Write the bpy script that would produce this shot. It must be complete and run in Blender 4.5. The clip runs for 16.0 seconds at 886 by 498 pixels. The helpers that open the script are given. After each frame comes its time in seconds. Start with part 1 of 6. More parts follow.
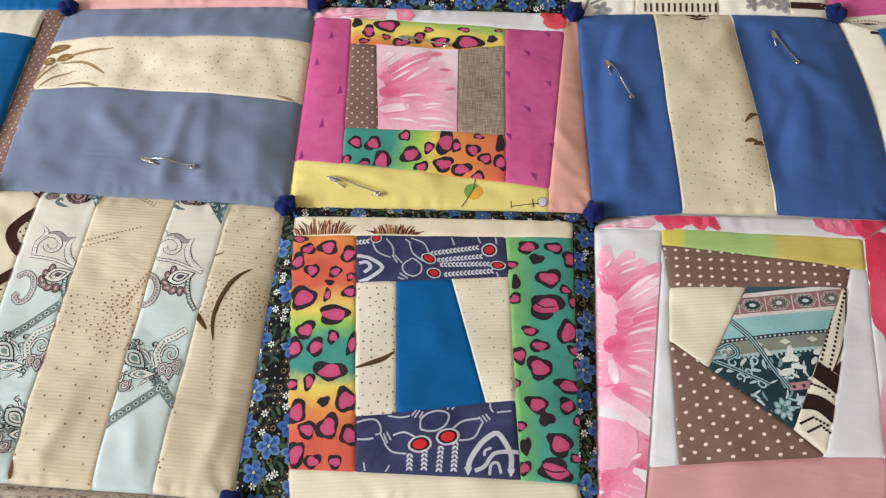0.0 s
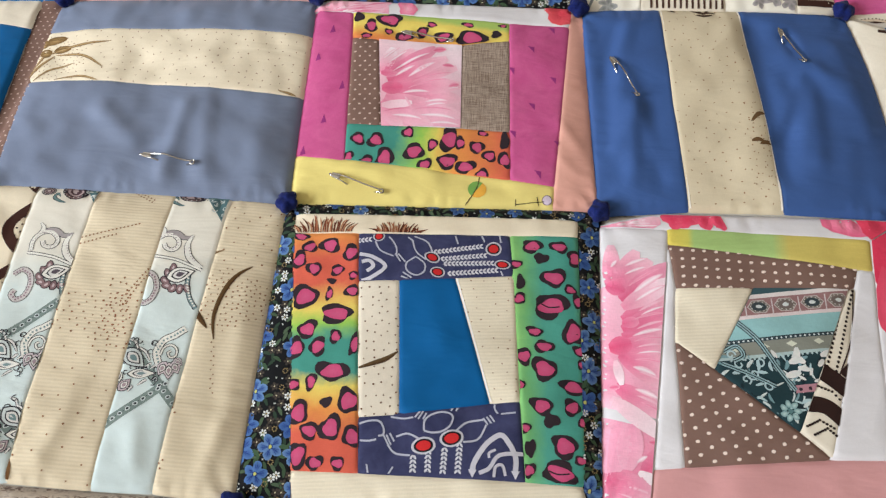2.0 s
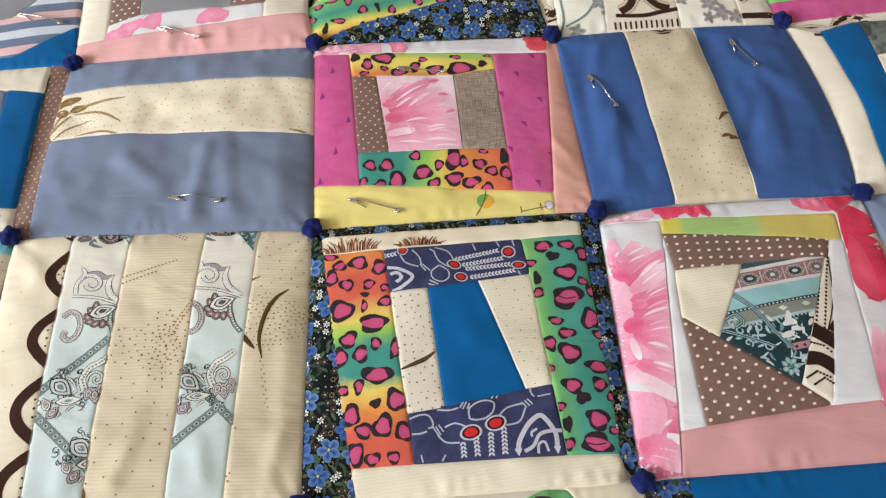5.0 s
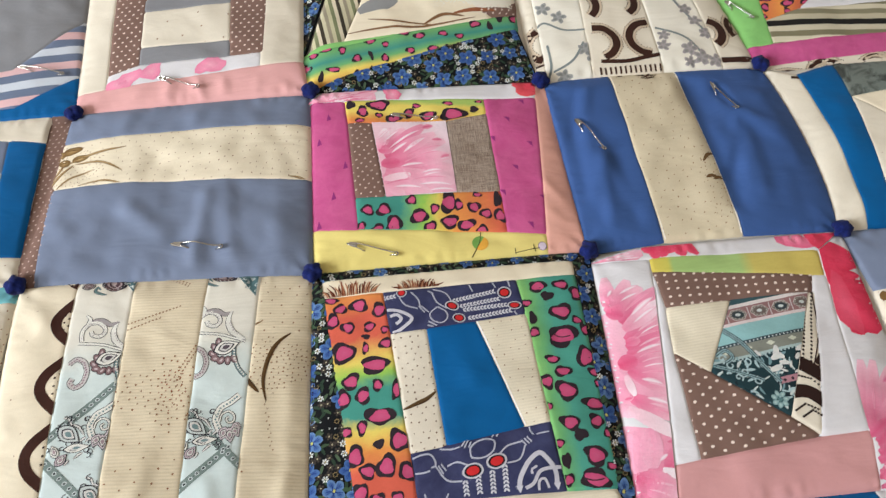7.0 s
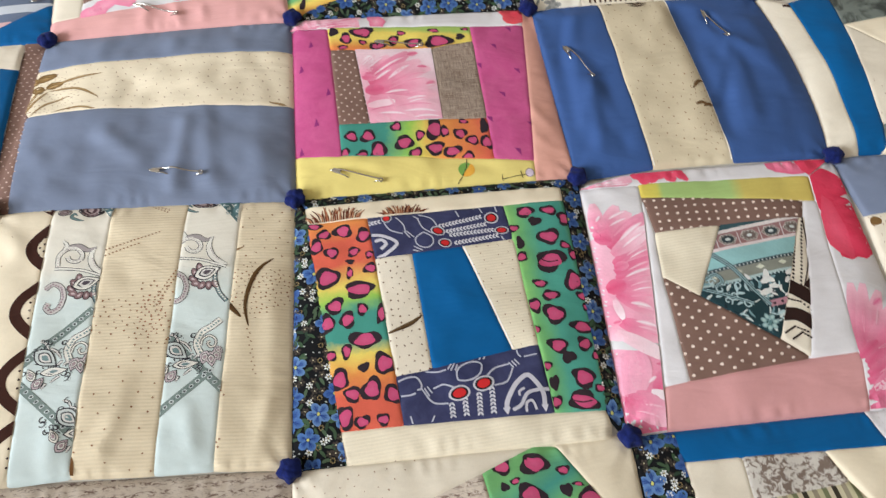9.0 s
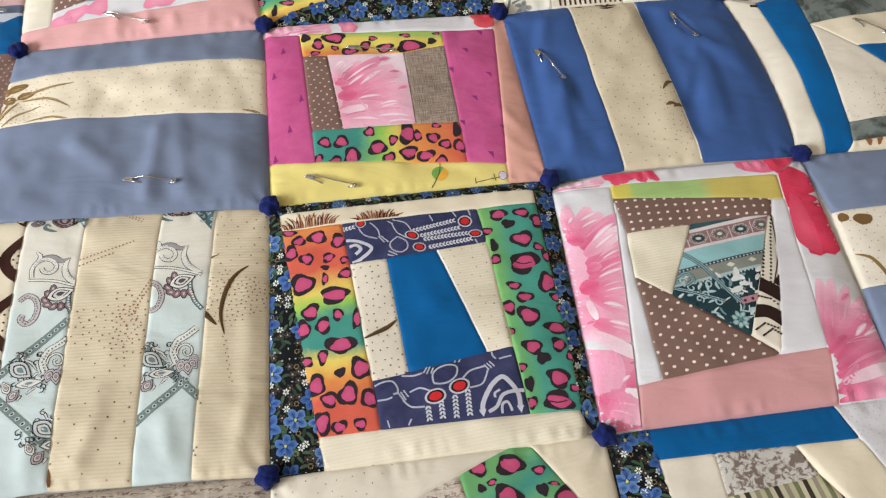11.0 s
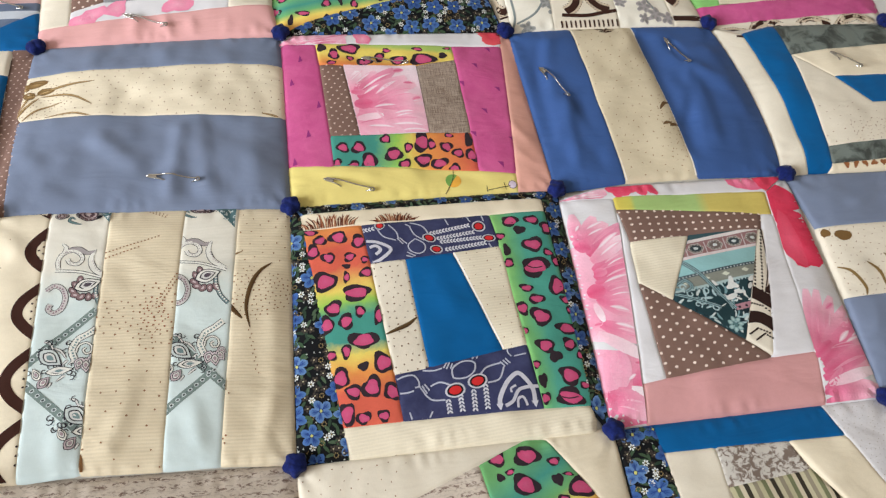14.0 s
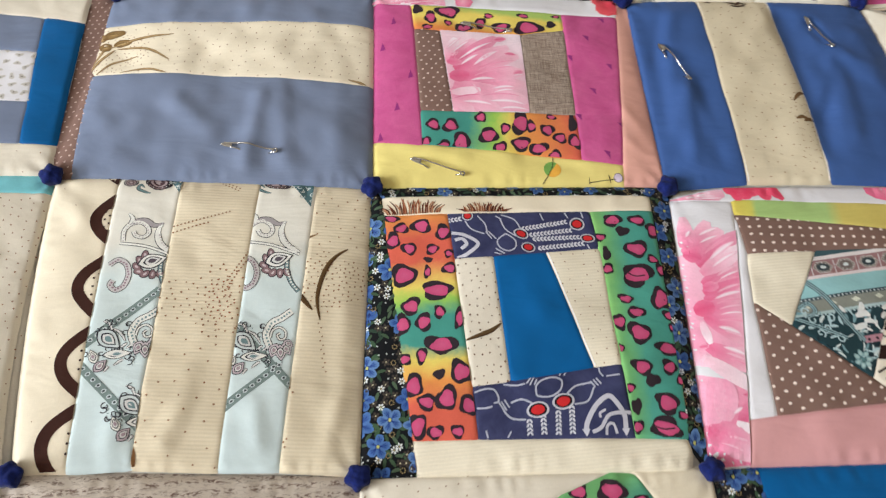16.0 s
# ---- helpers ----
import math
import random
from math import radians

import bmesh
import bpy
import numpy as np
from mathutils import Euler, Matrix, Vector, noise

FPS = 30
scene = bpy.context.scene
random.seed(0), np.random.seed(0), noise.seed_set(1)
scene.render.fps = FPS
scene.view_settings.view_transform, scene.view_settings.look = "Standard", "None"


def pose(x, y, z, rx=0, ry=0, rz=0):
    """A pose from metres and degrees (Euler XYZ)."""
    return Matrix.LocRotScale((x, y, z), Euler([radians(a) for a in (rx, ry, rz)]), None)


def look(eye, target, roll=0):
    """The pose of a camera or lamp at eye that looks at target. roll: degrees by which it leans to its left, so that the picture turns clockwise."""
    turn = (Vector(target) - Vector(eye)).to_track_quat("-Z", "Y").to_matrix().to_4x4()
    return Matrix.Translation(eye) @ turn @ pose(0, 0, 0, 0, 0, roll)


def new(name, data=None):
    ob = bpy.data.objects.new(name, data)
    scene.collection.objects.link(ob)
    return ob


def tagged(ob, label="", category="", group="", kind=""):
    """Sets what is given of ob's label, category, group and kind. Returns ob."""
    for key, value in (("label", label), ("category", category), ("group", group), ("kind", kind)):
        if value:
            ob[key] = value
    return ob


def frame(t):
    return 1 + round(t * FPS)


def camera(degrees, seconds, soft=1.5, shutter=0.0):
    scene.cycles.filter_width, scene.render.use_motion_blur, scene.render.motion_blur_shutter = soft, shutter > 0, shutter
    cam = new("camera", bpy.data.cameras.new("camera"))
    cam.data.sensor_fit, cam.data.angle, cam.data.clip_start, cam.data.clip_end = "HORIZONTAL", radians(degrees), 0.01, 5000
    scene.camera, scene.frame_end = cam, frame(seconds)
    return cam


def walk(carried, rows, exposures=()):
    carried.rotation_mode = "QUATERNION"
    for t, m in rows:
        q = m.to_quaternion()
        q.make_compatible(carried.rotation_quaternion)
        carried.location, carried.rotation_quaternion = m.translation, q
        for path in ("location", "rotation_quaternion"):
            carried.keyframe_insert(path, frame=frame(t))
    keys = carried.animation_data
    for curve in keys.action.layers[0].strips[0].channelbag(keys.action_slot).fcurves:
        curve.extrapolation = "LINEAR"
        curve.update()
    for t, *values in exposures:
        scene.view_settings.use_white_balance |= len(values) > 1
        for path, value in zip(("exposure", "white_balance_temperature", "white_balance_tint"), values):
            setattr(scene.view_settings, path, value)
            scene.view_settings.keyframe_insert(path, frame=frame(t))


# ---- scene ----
cam = camera(55.1, 16.0, soft=1.3, shutter=0.5)
PATH = [
    (0, (0.143, -0.287, 0.529), (0.041, 0.577, -1.272), -5.2),
    (0.5, (0.144, -0.288, 0.53), (0.044, 0.58, -1.269), -5.3),
    (1, (0.142, -0.285, 0.53), (0.051, 0.572, -1.275), -4.6),
    (1.5, (0.142, -0.283, 0.527), (0.051, 0.571, -1.279), -4.6),
    (2, (0.135, -0.28, 0.525), (0.051, 0.567, -1.285), -3.9),
    (2.5, (0.131, -0.281, 0.53), (0.041, 0.569, -1.278), -4.1),
    (3, (0.13, -0.286, 0.545), (0.035, 0.572, -1.259), -4.5),
    (3.5, (0.124, -0.297, 0.542), (0.039, 0.587, -1.25), -4.6),
    (4, (0.096, -0.316, 0.55), (0.102, 0.597, -1.229), -1.8),
    (4.2, (0.085, -0.32, 0.552), (0.111, 0.602, -1.223), -1.2),
    (6.3, (0.065, -0.349, 0.563), (0.169, 0.645, -1.169), -0.6),
    (6.5, (0.061, -0.351, 0.56), (0.166, 0.637, -1.176), -0.3),
    (7, (0.063, -0.332, 0.578), (0.182, 0.685, -1.139), 0.6),
    (7.5, (0.048, -0.34, 0.563), (0.221, 0.701, -1.136), 3.2),
    (8, (0.034, -0.34, 0.559), (0.216, 0.689, -1.147), 4.6),
    (8.5, (0.041, -0.355, 0.551), (0.203, 0.652, -1.17), 3.4),
    (9, (0.061, -0.357, 0.549), (0.206, 0.603, -1.2), 2.1),
    (9.2, (0.063, -0.356, 0.547), (0.229, 0.589, -1.208), 2.6),
    (11.5, (0.068, -0.357, 0.559), (0.26, 0.596, -1.189), 3.5),
    (12, (0.064, -0.35, 0.563), (0.276, 0.593, -1.188), 4.7),
    (12.5, (0.055, -0.347, 0.565), (0.297, 0.585, -1.187), 7.2),
    (13, (0.031, -0.358, 0.56), (0.305, 0.596, -1.176), 8.9),
    (13.5, (0.024, -0.368, 0.563), (0.298, 0.586, -1.174), 8.8),
    (14, (0.006, -0.376, 0.569), (0.333, 0.603, -1.144), 11.1),
    (14.5, (-0.028, -0.382, 0.563), (0.369, 0.598, -1.135), 14.7),
    (15, (-0.04, -0.388, 0.562), (0.353, 0.604, -1.13), 14.8),
    (15.5, (-0.04, -0.364, 0.539), (0.305, 0.601, -1.178), 14.1),
    (16, (0.008, -0.312, 0.534), (0.146, 0.563, -1.259), 7.1),
]
walk(cam, [(t, look(eye, target, roll)) for t, eye, target, roll in PATH])

from mathutils.geometry import delaunay_2d_cdt

# ---- light ----
world = bpy.data.worlds.new("world")
scene.world = world
world.use_nodes = True
wn = world.node_tree.nodes
sky = wn.new("ShaderNodeTexSky")
sky.sky_type, sky.sun_disc = "NISHITA", False
sky.sun_elevation, sky.sun_rotation = radians(40), radians(30)
wn["Background"].inputs["Strength"].default_value = 0.1
world.node_tree.links.new(sky.outputs[0], wn["Background"].inputs["Color"])
scene.view_settings.exposure = 0.0

# daylight that falls in through the window opening
day = bpy.data.lights.new("window_light", "AREA")
day.shape, day.size, day.size_y, day.energy, day.color = "RECTANGLE", 1.7, 1.4, 190.0, (0.895, 0.95, 1.0)
day_ob = new("window_light", day)
day_ob.matrix_world = look((-3.1, -0.9, 1.35), (0.2, 0.0, 0.0))


# ---- materials ----
def lin(r, g, b):
    f = lambda c: c / 12.92 if c <= 0.04045 else ((c + 0.055) / 1.055) ** 2.4
    return tuple(f(c / 255) for c in (r, g, b)) + (1.0,)


class Nodes:
    """A new material with short ways to add and join nodes."""

    def __init__(self, name):
        self.mat = bpy.data.materials.new(name)
        self.mat.use_nodes = True
        self.tree = self.mat.node_tree
        self.bsdf = self.tree.nodes["Principled BSDF"]

    def add(self, kind, links=(), **values):
        n = self.tree.nodes.new("ShaderNode" + kind)
        for k, v in values.items():
            setattr(n, k, v)
        for socket, v in dict(links).items():
            if isinstance(v, bpy.types.NodeSocket):
                self.tree.links.new(v, n.inputs[socket])
            else:
                n.inputs[socket].default_value = v
        return n

    def put(self, socket, v):
        if isinstance(v, bpy.types.NodeSocket):
            self.tree.links.new(v, self.bsdf.inputs[socket])
        else:
            self.bsdf.inputs[socket].default_value = v

    def mix(self, fac, a, b, blend="MIX"):
        n = self.add("Mix", data_type="RGBA", blend_type=blend)
        for socket, v in ((0, fac), (6, a), (7, b)):
            if isinstance(v, bpy.types.NodeSocket):
                self.tree.links.new(v, n.inputs[socket])
            else:
                n.inputs[socket].default_value = v
        return n.outputs[2]

    def math(self, op, a, b=0.0):
        n = self.add("Math", operation=op)
        for k, v in enumerate((a, b)):
            if isinstance(v, bpy.types.NodeSocket):
                self.tree.links.new(v, n.inputs[k])
            else:
                n.inputs[k].default_value = v
        return n.outputs[0]


def finish(n, colour, rough=0.8, sheen=0.15, rib=0.0, rib_angle=0.0, weave=0.25, crease=0.3, slub=0.06, tint=None):
    """Woven cloth: thread grain, soft stains, fine creases, and ribs where the cloth has them."""
    at = n.add("TexCoord").outputs["Object"]
    cloud = n.add("TexNoise", {"Vector": at, "Scale": 26.0, "Detail": 3.0, "Roughness": 0.6}).outputs["Fac"]
    thread_x = n.add("TexNoise", {"Vector": n.add("Mapping", {"Vector": at, "Scale": (240, 2600, 1)}).outputs[0], "Scale": 1.0, "Detail": 1.0}).outputs["Fac"]
    thread_y = n.add("TexNoise", {"Vector": n.add("Mapping", {"Vector": at, "Scale": (2600, 240, 1)}).outputs[0], "Scale": 1.0, "Detail": 1.0}).outputs["Fac"]
    grain = n.math("ADD", n.math("MULTIPLY", thread_x, 0.5), n.math("MULTIPLY", thread_y, 0.5))
    shade = n.math("ADD", n.math("MULTIPLY", n.math("SUBTRACT", cloud, 0.5), slub * 2), n.math("MULTIPLY", n.math("SUBTRACT", grain, 0.5), slub * 5.0))
    val = n.math("ADD", shade, 1.0)
    if rib:
        turned = n.add("Mapping", {"Vector": at, "Rotation": (0, 0, radians(rib_angle))}).outputs[0]
        wave = n.add("TexWave", {"Vector": turned, "Scale": rib, "Distortion": 0.15, "Detail": 1.0}, bands_direction="Y").outputs["Fac"]
        val = n.math("ADD", val, n.math("MULTIPLY", n.math("SUBTRACT", wave, 0.6), 0.055))
    hsv = n.add("HueSaturation", {"Color": colour, "Value": val})
    n.put("Base Color", hsv.outputs[0])
    n.put("Roughness", rough)
    n.put("Specular IOR Level", 0.16)
    n.put("Sheen Weight", sheen * 0.2)
    n.put("Sheen Roughness", 0.45)
    fold = n.add("TexNoise", {"Vector": at, "Scale": 60.0, "Detail": 4.0, "Roughness": 0.55, "Distortion": 0.6}).outputs["Fac"]
    bump = n.add("Bump", {"Strength": crease, "Distance": 0.0009, "Height": fold})
    pull = n.add("TexNoise", {"Vector": n.add("Mapping", {"Vector": at, "Rotation": (0, 0, 0.5), "Scale": (11, 26, 1)}).outputs[0], "Scale": 1.0, "Detail": 3.0, "Roughness": 0.5, "Distortion": 1.2}).outputs["Fac"]
    slack = n.add("Bump", {"Strength": 0.36, "Distance": 0.004, "Height": pull, "Normal": bump.outputs[0]})
    fine = n.add("Bump", {"Strength": weave, "Distance": 0.0002, "Height": grain, "Normal": slack.outputs[0]})
    out = fine
    if rib:
        out = n.add("Bump", {"Strength": 0.22, "Distance": 0.0003, "Height": wave, "Normal": fine.outputs[0]})
    n.put("Normal", out.outputs[0])
    return n.mat


def plain(name, rgb, **kw):
    n = Nodes(name)
    return finish(n, n.mix(0.0, lin(*rgb), lin(*rgb)), **kw)


def mottled(name, rgb, rgb2, scale=40.0, low=0.42, high=0.6, **kw):
    """Two-tone print of cloudy shapes."""
    n = Nodes(name)
    at = n.add("TexCoord").outputs["Object"]
    t = n.add("TexNoise", {"Vector": at, "Scale": scale, "Detail": 4.0, "Roughness": 0.6, "Distortion": 0.8}).outputs["Fac"]
    f = n.add("MapRange", {"Value": t, "From Min": low, "From Max": high}).outputs[0]
    return finish(n, n.mix(f, lin(*rgb), lin(*rgb2)), **kw)


def ramped(name, start, way, stops, jitter=0.03, **kw):
    """Dyed in bands that run into one another, from start (mm) along way (mm)."""
    n = Nodes(name)
    at = n.add("TexCoord").outputs["Object"]
    far = math.hypot(*way)
    d = n.add("VectorMath", {0: at, 1: (way[0] / far / far * 1000, way[1] / far / far * 1000, 0)}, operation="DOT_PRODUCT").outputs["Value"]
    d = n.math("SUBTRACT", d, (start[0] * way[0] + start[1] * way[1]) / far / far)
    wob = n.add("TexNoise", {"Vector": at, "Scale": 55.0, "Detail": 6.0, "Roughness": 0.7}).outputs["Fac"]
    d = n.math("ADD", d, n.math("MULTIPLY", n.math("SUBTRACT", wob, 0.5), jitter * 4))
    ramp = n.add("ValToRGB", {"Fac": d})
    el = ramp.color_ramp.elements
    while len(el) < len(stops):
        el.new(0.5)
    for e, (p, c) in zip(el, stops):
        e.position, e.color = p, lin(*c)
    return finish(n, ramp.outputs[0], **kw)


def linen(name):
    n = Nodes(name)
    at = n.add("TexCoord").outputs["Object"]
    a = n.add("TexNoise", {"Vector": n.add("Mapping", {"Vector": at, "Scale": (90, 1500, 1)}).outputs[0], "Scale": 1.0, "Detail": 2.0}).outputs["Fac"]
    b = n.add("TexNoise", {"Vector": n.add("Mapping", {"Vector": at, "Scale": (1500, 90, 1)}).outputs[0], "Scale": 1.0, "Detail": 2.0}).outputs["Fac"]
    f = n.add("MapRange", {"Value": n.math("ADD", a, b), "From Min": 0.75, "From Max": 1.25}).outputs[0]
    return finish(n, n.mix(f, lin(118, 98, 86), lin(180, 163, 148)), rough=0.9, weave=0.6)


def rag(name):
    """Grey-beige print of broken brown strokes in rows."""
    n = Nodes(name)
    at = n.add("TexCoord").outputs["Object"]
    turned = n.add("Mapping", {"Vector": at, "Rotation": (0, 0, radians(-4)), "Scale": (230, 520, 1)}).outputs[0]
    t = n.add("TexNoise", {"Vector": turned, "Scale": 1.0, "Detail": 3.0, "Roughness": 0.6, "Distortion": 0.9}).outputs["Fac"]
    f = n.add("MapRange", {"Value": t, "From Min": 0.49, "From Max": 0.6}).outputs[0]
    rows = n.add("TexWave", {"Vector": n.add("Mapping", {"Vector": at, "Rotation": (0, 0, radians(-4))}).outputs[0], "Scale": 46.0, "Distortion": 1.2, "Detail": 2.0}, bands_direction="Y").outputs["Fac"]
    f = n.math("MULTIPLY", f, n.add("MapRange", {"Value": rows, "To Min": 0.2, "To Max": 1.0}).outputs[0])
    return finish(n, n.mix(f, lin(207, 194, 180), lin(120, 98, 88)), rough=0.85)


def striped(name, angle, width, cols, start=0.0):
    """Printed stripes of the given width (mm), in turn."""
    n = Nodes(name)
    at = n.add("TexCoord").outputs["Object"]
    a = radians(angle)
    d = n.add("VectorMath", {0: at, 1: (math.cos(a) * 1000 / width / len(cols), math.sin(a) * 1000 / width / len(cols), 0)}, operation="DOT_PRODUCT").outputs["Value"]
    wob = n.add("TexNoise", {"Vector": at, "Scale": 14.0, "Detail": 2.0}).outputs["Fac"]
    d = n.math("FRACT", n.math("ADD", n.math("ADD", d, start), n.math("MULTIPLY", wob, 0.12)))
    ramp = n.add("ValToRGB", {"Fac": d})
    ramp.color_ramp.interpolation = "CONSTANT"
    el = ramp.color_ramp.elements
    while len(el) < len(cols):
        el.new(0.5)
    for k, (e, c) in enumerate(zip(el, cols)):
        e.position, e.color = k / len(cols), lin(*c)
    return finish(n, ramp.outputs[0])


def ink_material():
    """Printed dye; its colour is stored with the print."""
    n = Nodes("printed_dye")
    c = n.add("Attribute", attribute_name="dye").outputs["Color"]
    return finish(n, c, rough=0.82, crease=0.4, slub=0.08)


INK = ink_material()
SLATE = plain("slate_satin", (121, 132, 156), rough=0.6, sheen=0.4, slub=0.03)
CREAM = plain("cream_cotton", (227, 217, 199), slub=0.04)
WARM = plain("warm_cream_sateen", (236, 223, 198), rough=0.6, slub=0.04)
RIB = plain("ribbed_cream_cotton", (227, 212, 184), rib=130.0, rib_angle=2, slub=0.05)
RIB2 = plain("pale_ribbed_cotton", (231, 220, 197), rib=140.0, rib_angle=-4, slub=0.05)
BEIGE = plain("beige_cotton", (214, 200, 172), slub=0.04)
BROWN = plain("brown_cotton", (128, 100, 90), slub=0.05)
MAGENTA = mottled("magenta_cotton", (192, 80, 134), (204, 96, 146), 60.0, 0.3, 0.7)
PINK_SATEEN = plain("pink_sateen", (228, 172, 170), rough=0.55, slub=0.03)
SALMON = plain("salmon_sateen", (224, 167, 152), rough=0.55, slub=0.03)
BLUE = plain("cornflower_blue_cotton", (60, 90, 146), rough=0.66, slub=0.04)
CYAN = plain("petrol_blue_cotton", (2, 92, 152), rough=0.6, slub=0.03)
YELLOW = plain("yellow_cotton", (230, 212, 130), slub=0.03)
WHITE = plain("white_cotton", (222, 219, 222), slub=0.03)
LINEN = linen("grey_brown_linen")
ROSE = plain("dusty_rose_cotton", (212, 156, 156), slub=0.03)
NAVY = mottled("navy_cotton", (50, 53, 86), (66, 69, 104), 90.0, 0.3, 0.7)
MINT = ramped("bone_to_mint_cotton", (0, 0), (0, -200), [(0.0, (236, 230, 216)), (0.24, (234, 230, 218)), (0.4, (214, 226, 224)), (1.0, (208, 222, 222))], jitter=0.04, slub=0.03)
BLACK = plain("black_cotton", (13, 14, 17), slub=0.1)
RAG = rag("grey_beige_print")
CAMO = mottled("grey_green_print", (118, 126, 120), (70, 74, 70), 45.0, 0.45, 0.6)
GREEN = plain("light_green_cotton", (134, 192, 112))
AQUA = plain("aqua_cotton", (126, 198, 206))
GREY = plain("grey_cotton", (138, 138, 142))
OLIVE = striped("olive_stripes", 86, 6.5, [(214, 205, 180), (130, 124, 98), (205, 196, 172), (34, 32, 30), (196, 186, 160), (140, 134, 108)])
OLIVE2 = striped("soft_olive_stripes", 8, 3.4, [(190, 184, 150), (120, 124, 92), (208, 196, 170), (60, 54, 44), (198, 190, 160), (150, 140, 120)])
BLUESTRIPE = striped("blue_grey_stripes", 96, 9.0, [(110, 122, 146), (226, 186, 188), (112, 124, 148), (206, 212, 222)])
LIME = ramped("lime_yellow_cotton", (264, -14), (134, -12), [(0.0, (216, 196, 92)), (0.10, (208, 200, 96)), (0.13, (168, 198, 124)), (0.52, (170, 198, 126)), (0.60, (208, 192, 106)), (1.0, (212, 190, 104))], jitter=0.004)
O, R, Y, G, T = (228, 148, 78), (212, 98, 78), (228, 206, 104), (112, 172, 110), (70, 146, 132)
LEO_A = ramped("rainbow_cotton", (7, -26), (6, -160), [(0, O), (0.14, R), (0.24, R), (0.36, Y), (0.43, (150, 196, 88)), (0.5, T), (0.62, T), (0.68, Y), (0.78, O), (0.88, R), (1, R)])
LEO_B = ramped("green_teal_cotton", (158, -30), (46, 1), [(0, (134, 190, 112)), (0.16, (112, 178, 116)), (0.42, (80, 158, 140)), (0.85, (74, 152, 138)), (1, (98, 166, 124))], jitter=0.06)
LEO_C = ramped("teal_to_orange_cotton", (37, 50), (119, -10), [(0, T), (0.28, T), (0.45, (150, 196, 88)), (0.55, Y), (0.68, O), (1, R)], jitter=0.05)
LEO_D = ramped("yellow_orange_cotton", (60, 167), (-5, -32), [(0, (170, 196, 104)), (0.16, Y), (0.42, Y), (0.72, O), (1, R)], jitter=0.08)
LEO_E = ramped("green_yellow_cotton", (60, 232), (6, -36), [(0, G), (0.3, T), (0.5, G), (0.68, Y), (1, O)])
LEO_F = ramped("teal_yellow_cotton", (150, -215), (30, -50), [(0, G), (0.35, T), (0.6, G), (0.8, Y), (1, O)])
ORANGE = ramped("orange_cotton", (428, 255), (50, -10), [(0, R), (0.5, O), (1, R)])
TEAL = plain("dark_teal_cotton", (36, 60, 66), slub=0.1)
BATT = plain("undyed_backing", (215, 208, 196))
FELT = mottled("navy_felt", (22, 36, 100), (14, 22, 66), 500.0, 0.3, 0.7, rough=0.95, sheen=0.5, crease=1.0, weave=1.0, slub=0.2)


def steel():
    n = Nodes("nickel_steel")
    n.put("Base Color", (0.5, 0.48, 0.45, 1))
    n.put("Metallic", 1.0)
    at = n.add("TexCoord").outputs["Object"]
    t = n.add("TexNoise", {"Vector": at, "Scale": 900.0, "Detail": 2.0}).outputs["Fac"]
    n.put("Roughness", n.add("MapRange", {"Value": t, "To Min": 0.1, "To Max": 0.28}).outputs[0])
    return n.mat


STEEL = steel()
PAINT = mottled("wall_paint", (204, 199, 190), (196, 190, 180), 6.0, 0.3, 0.7, weave=0.0, crease=0.1, sheen=0.0)
BOARDS = mottled("wood_floor", (150, 112, 78), (120, 86, 58), 8.0, 0.3, 0.7, rough=0.5, sheen=0.0)
SHEET = plain("white_bed_sheet", (214, 212, 208))

# ---- the quilt's relief ----
# where the tufts hold the quilt down (mm), row by row from the far edge
ROWS_Y = (392, 181, -1, -208, -415)
COLS = {
    0: (-428, -208, 2, 204, 376, 616),
    1: (-424, -203, 3, 209, 414, 604),
    2: (-440, -222, 0, 218, 427, 632),
    3: (-428, -209, -10, 213, 430, 640),
    4: (-420, -212, -12, 212, 428, 640),
}
LIFT = {0: (6, 8, 4, 0, 0, 0), 1: (2, 1, 2, -4, -3, -8), 2: (6, 6, -1, -2, -2, -6), 3: (4, 4, 0, -2, -2, -4), 4: (0, 0, 0, 0, 0, 0)}


def knot(c, r):
    return np.array((COLS[r][c], ROWS_Y[r] + LIFT[r][c]), float)


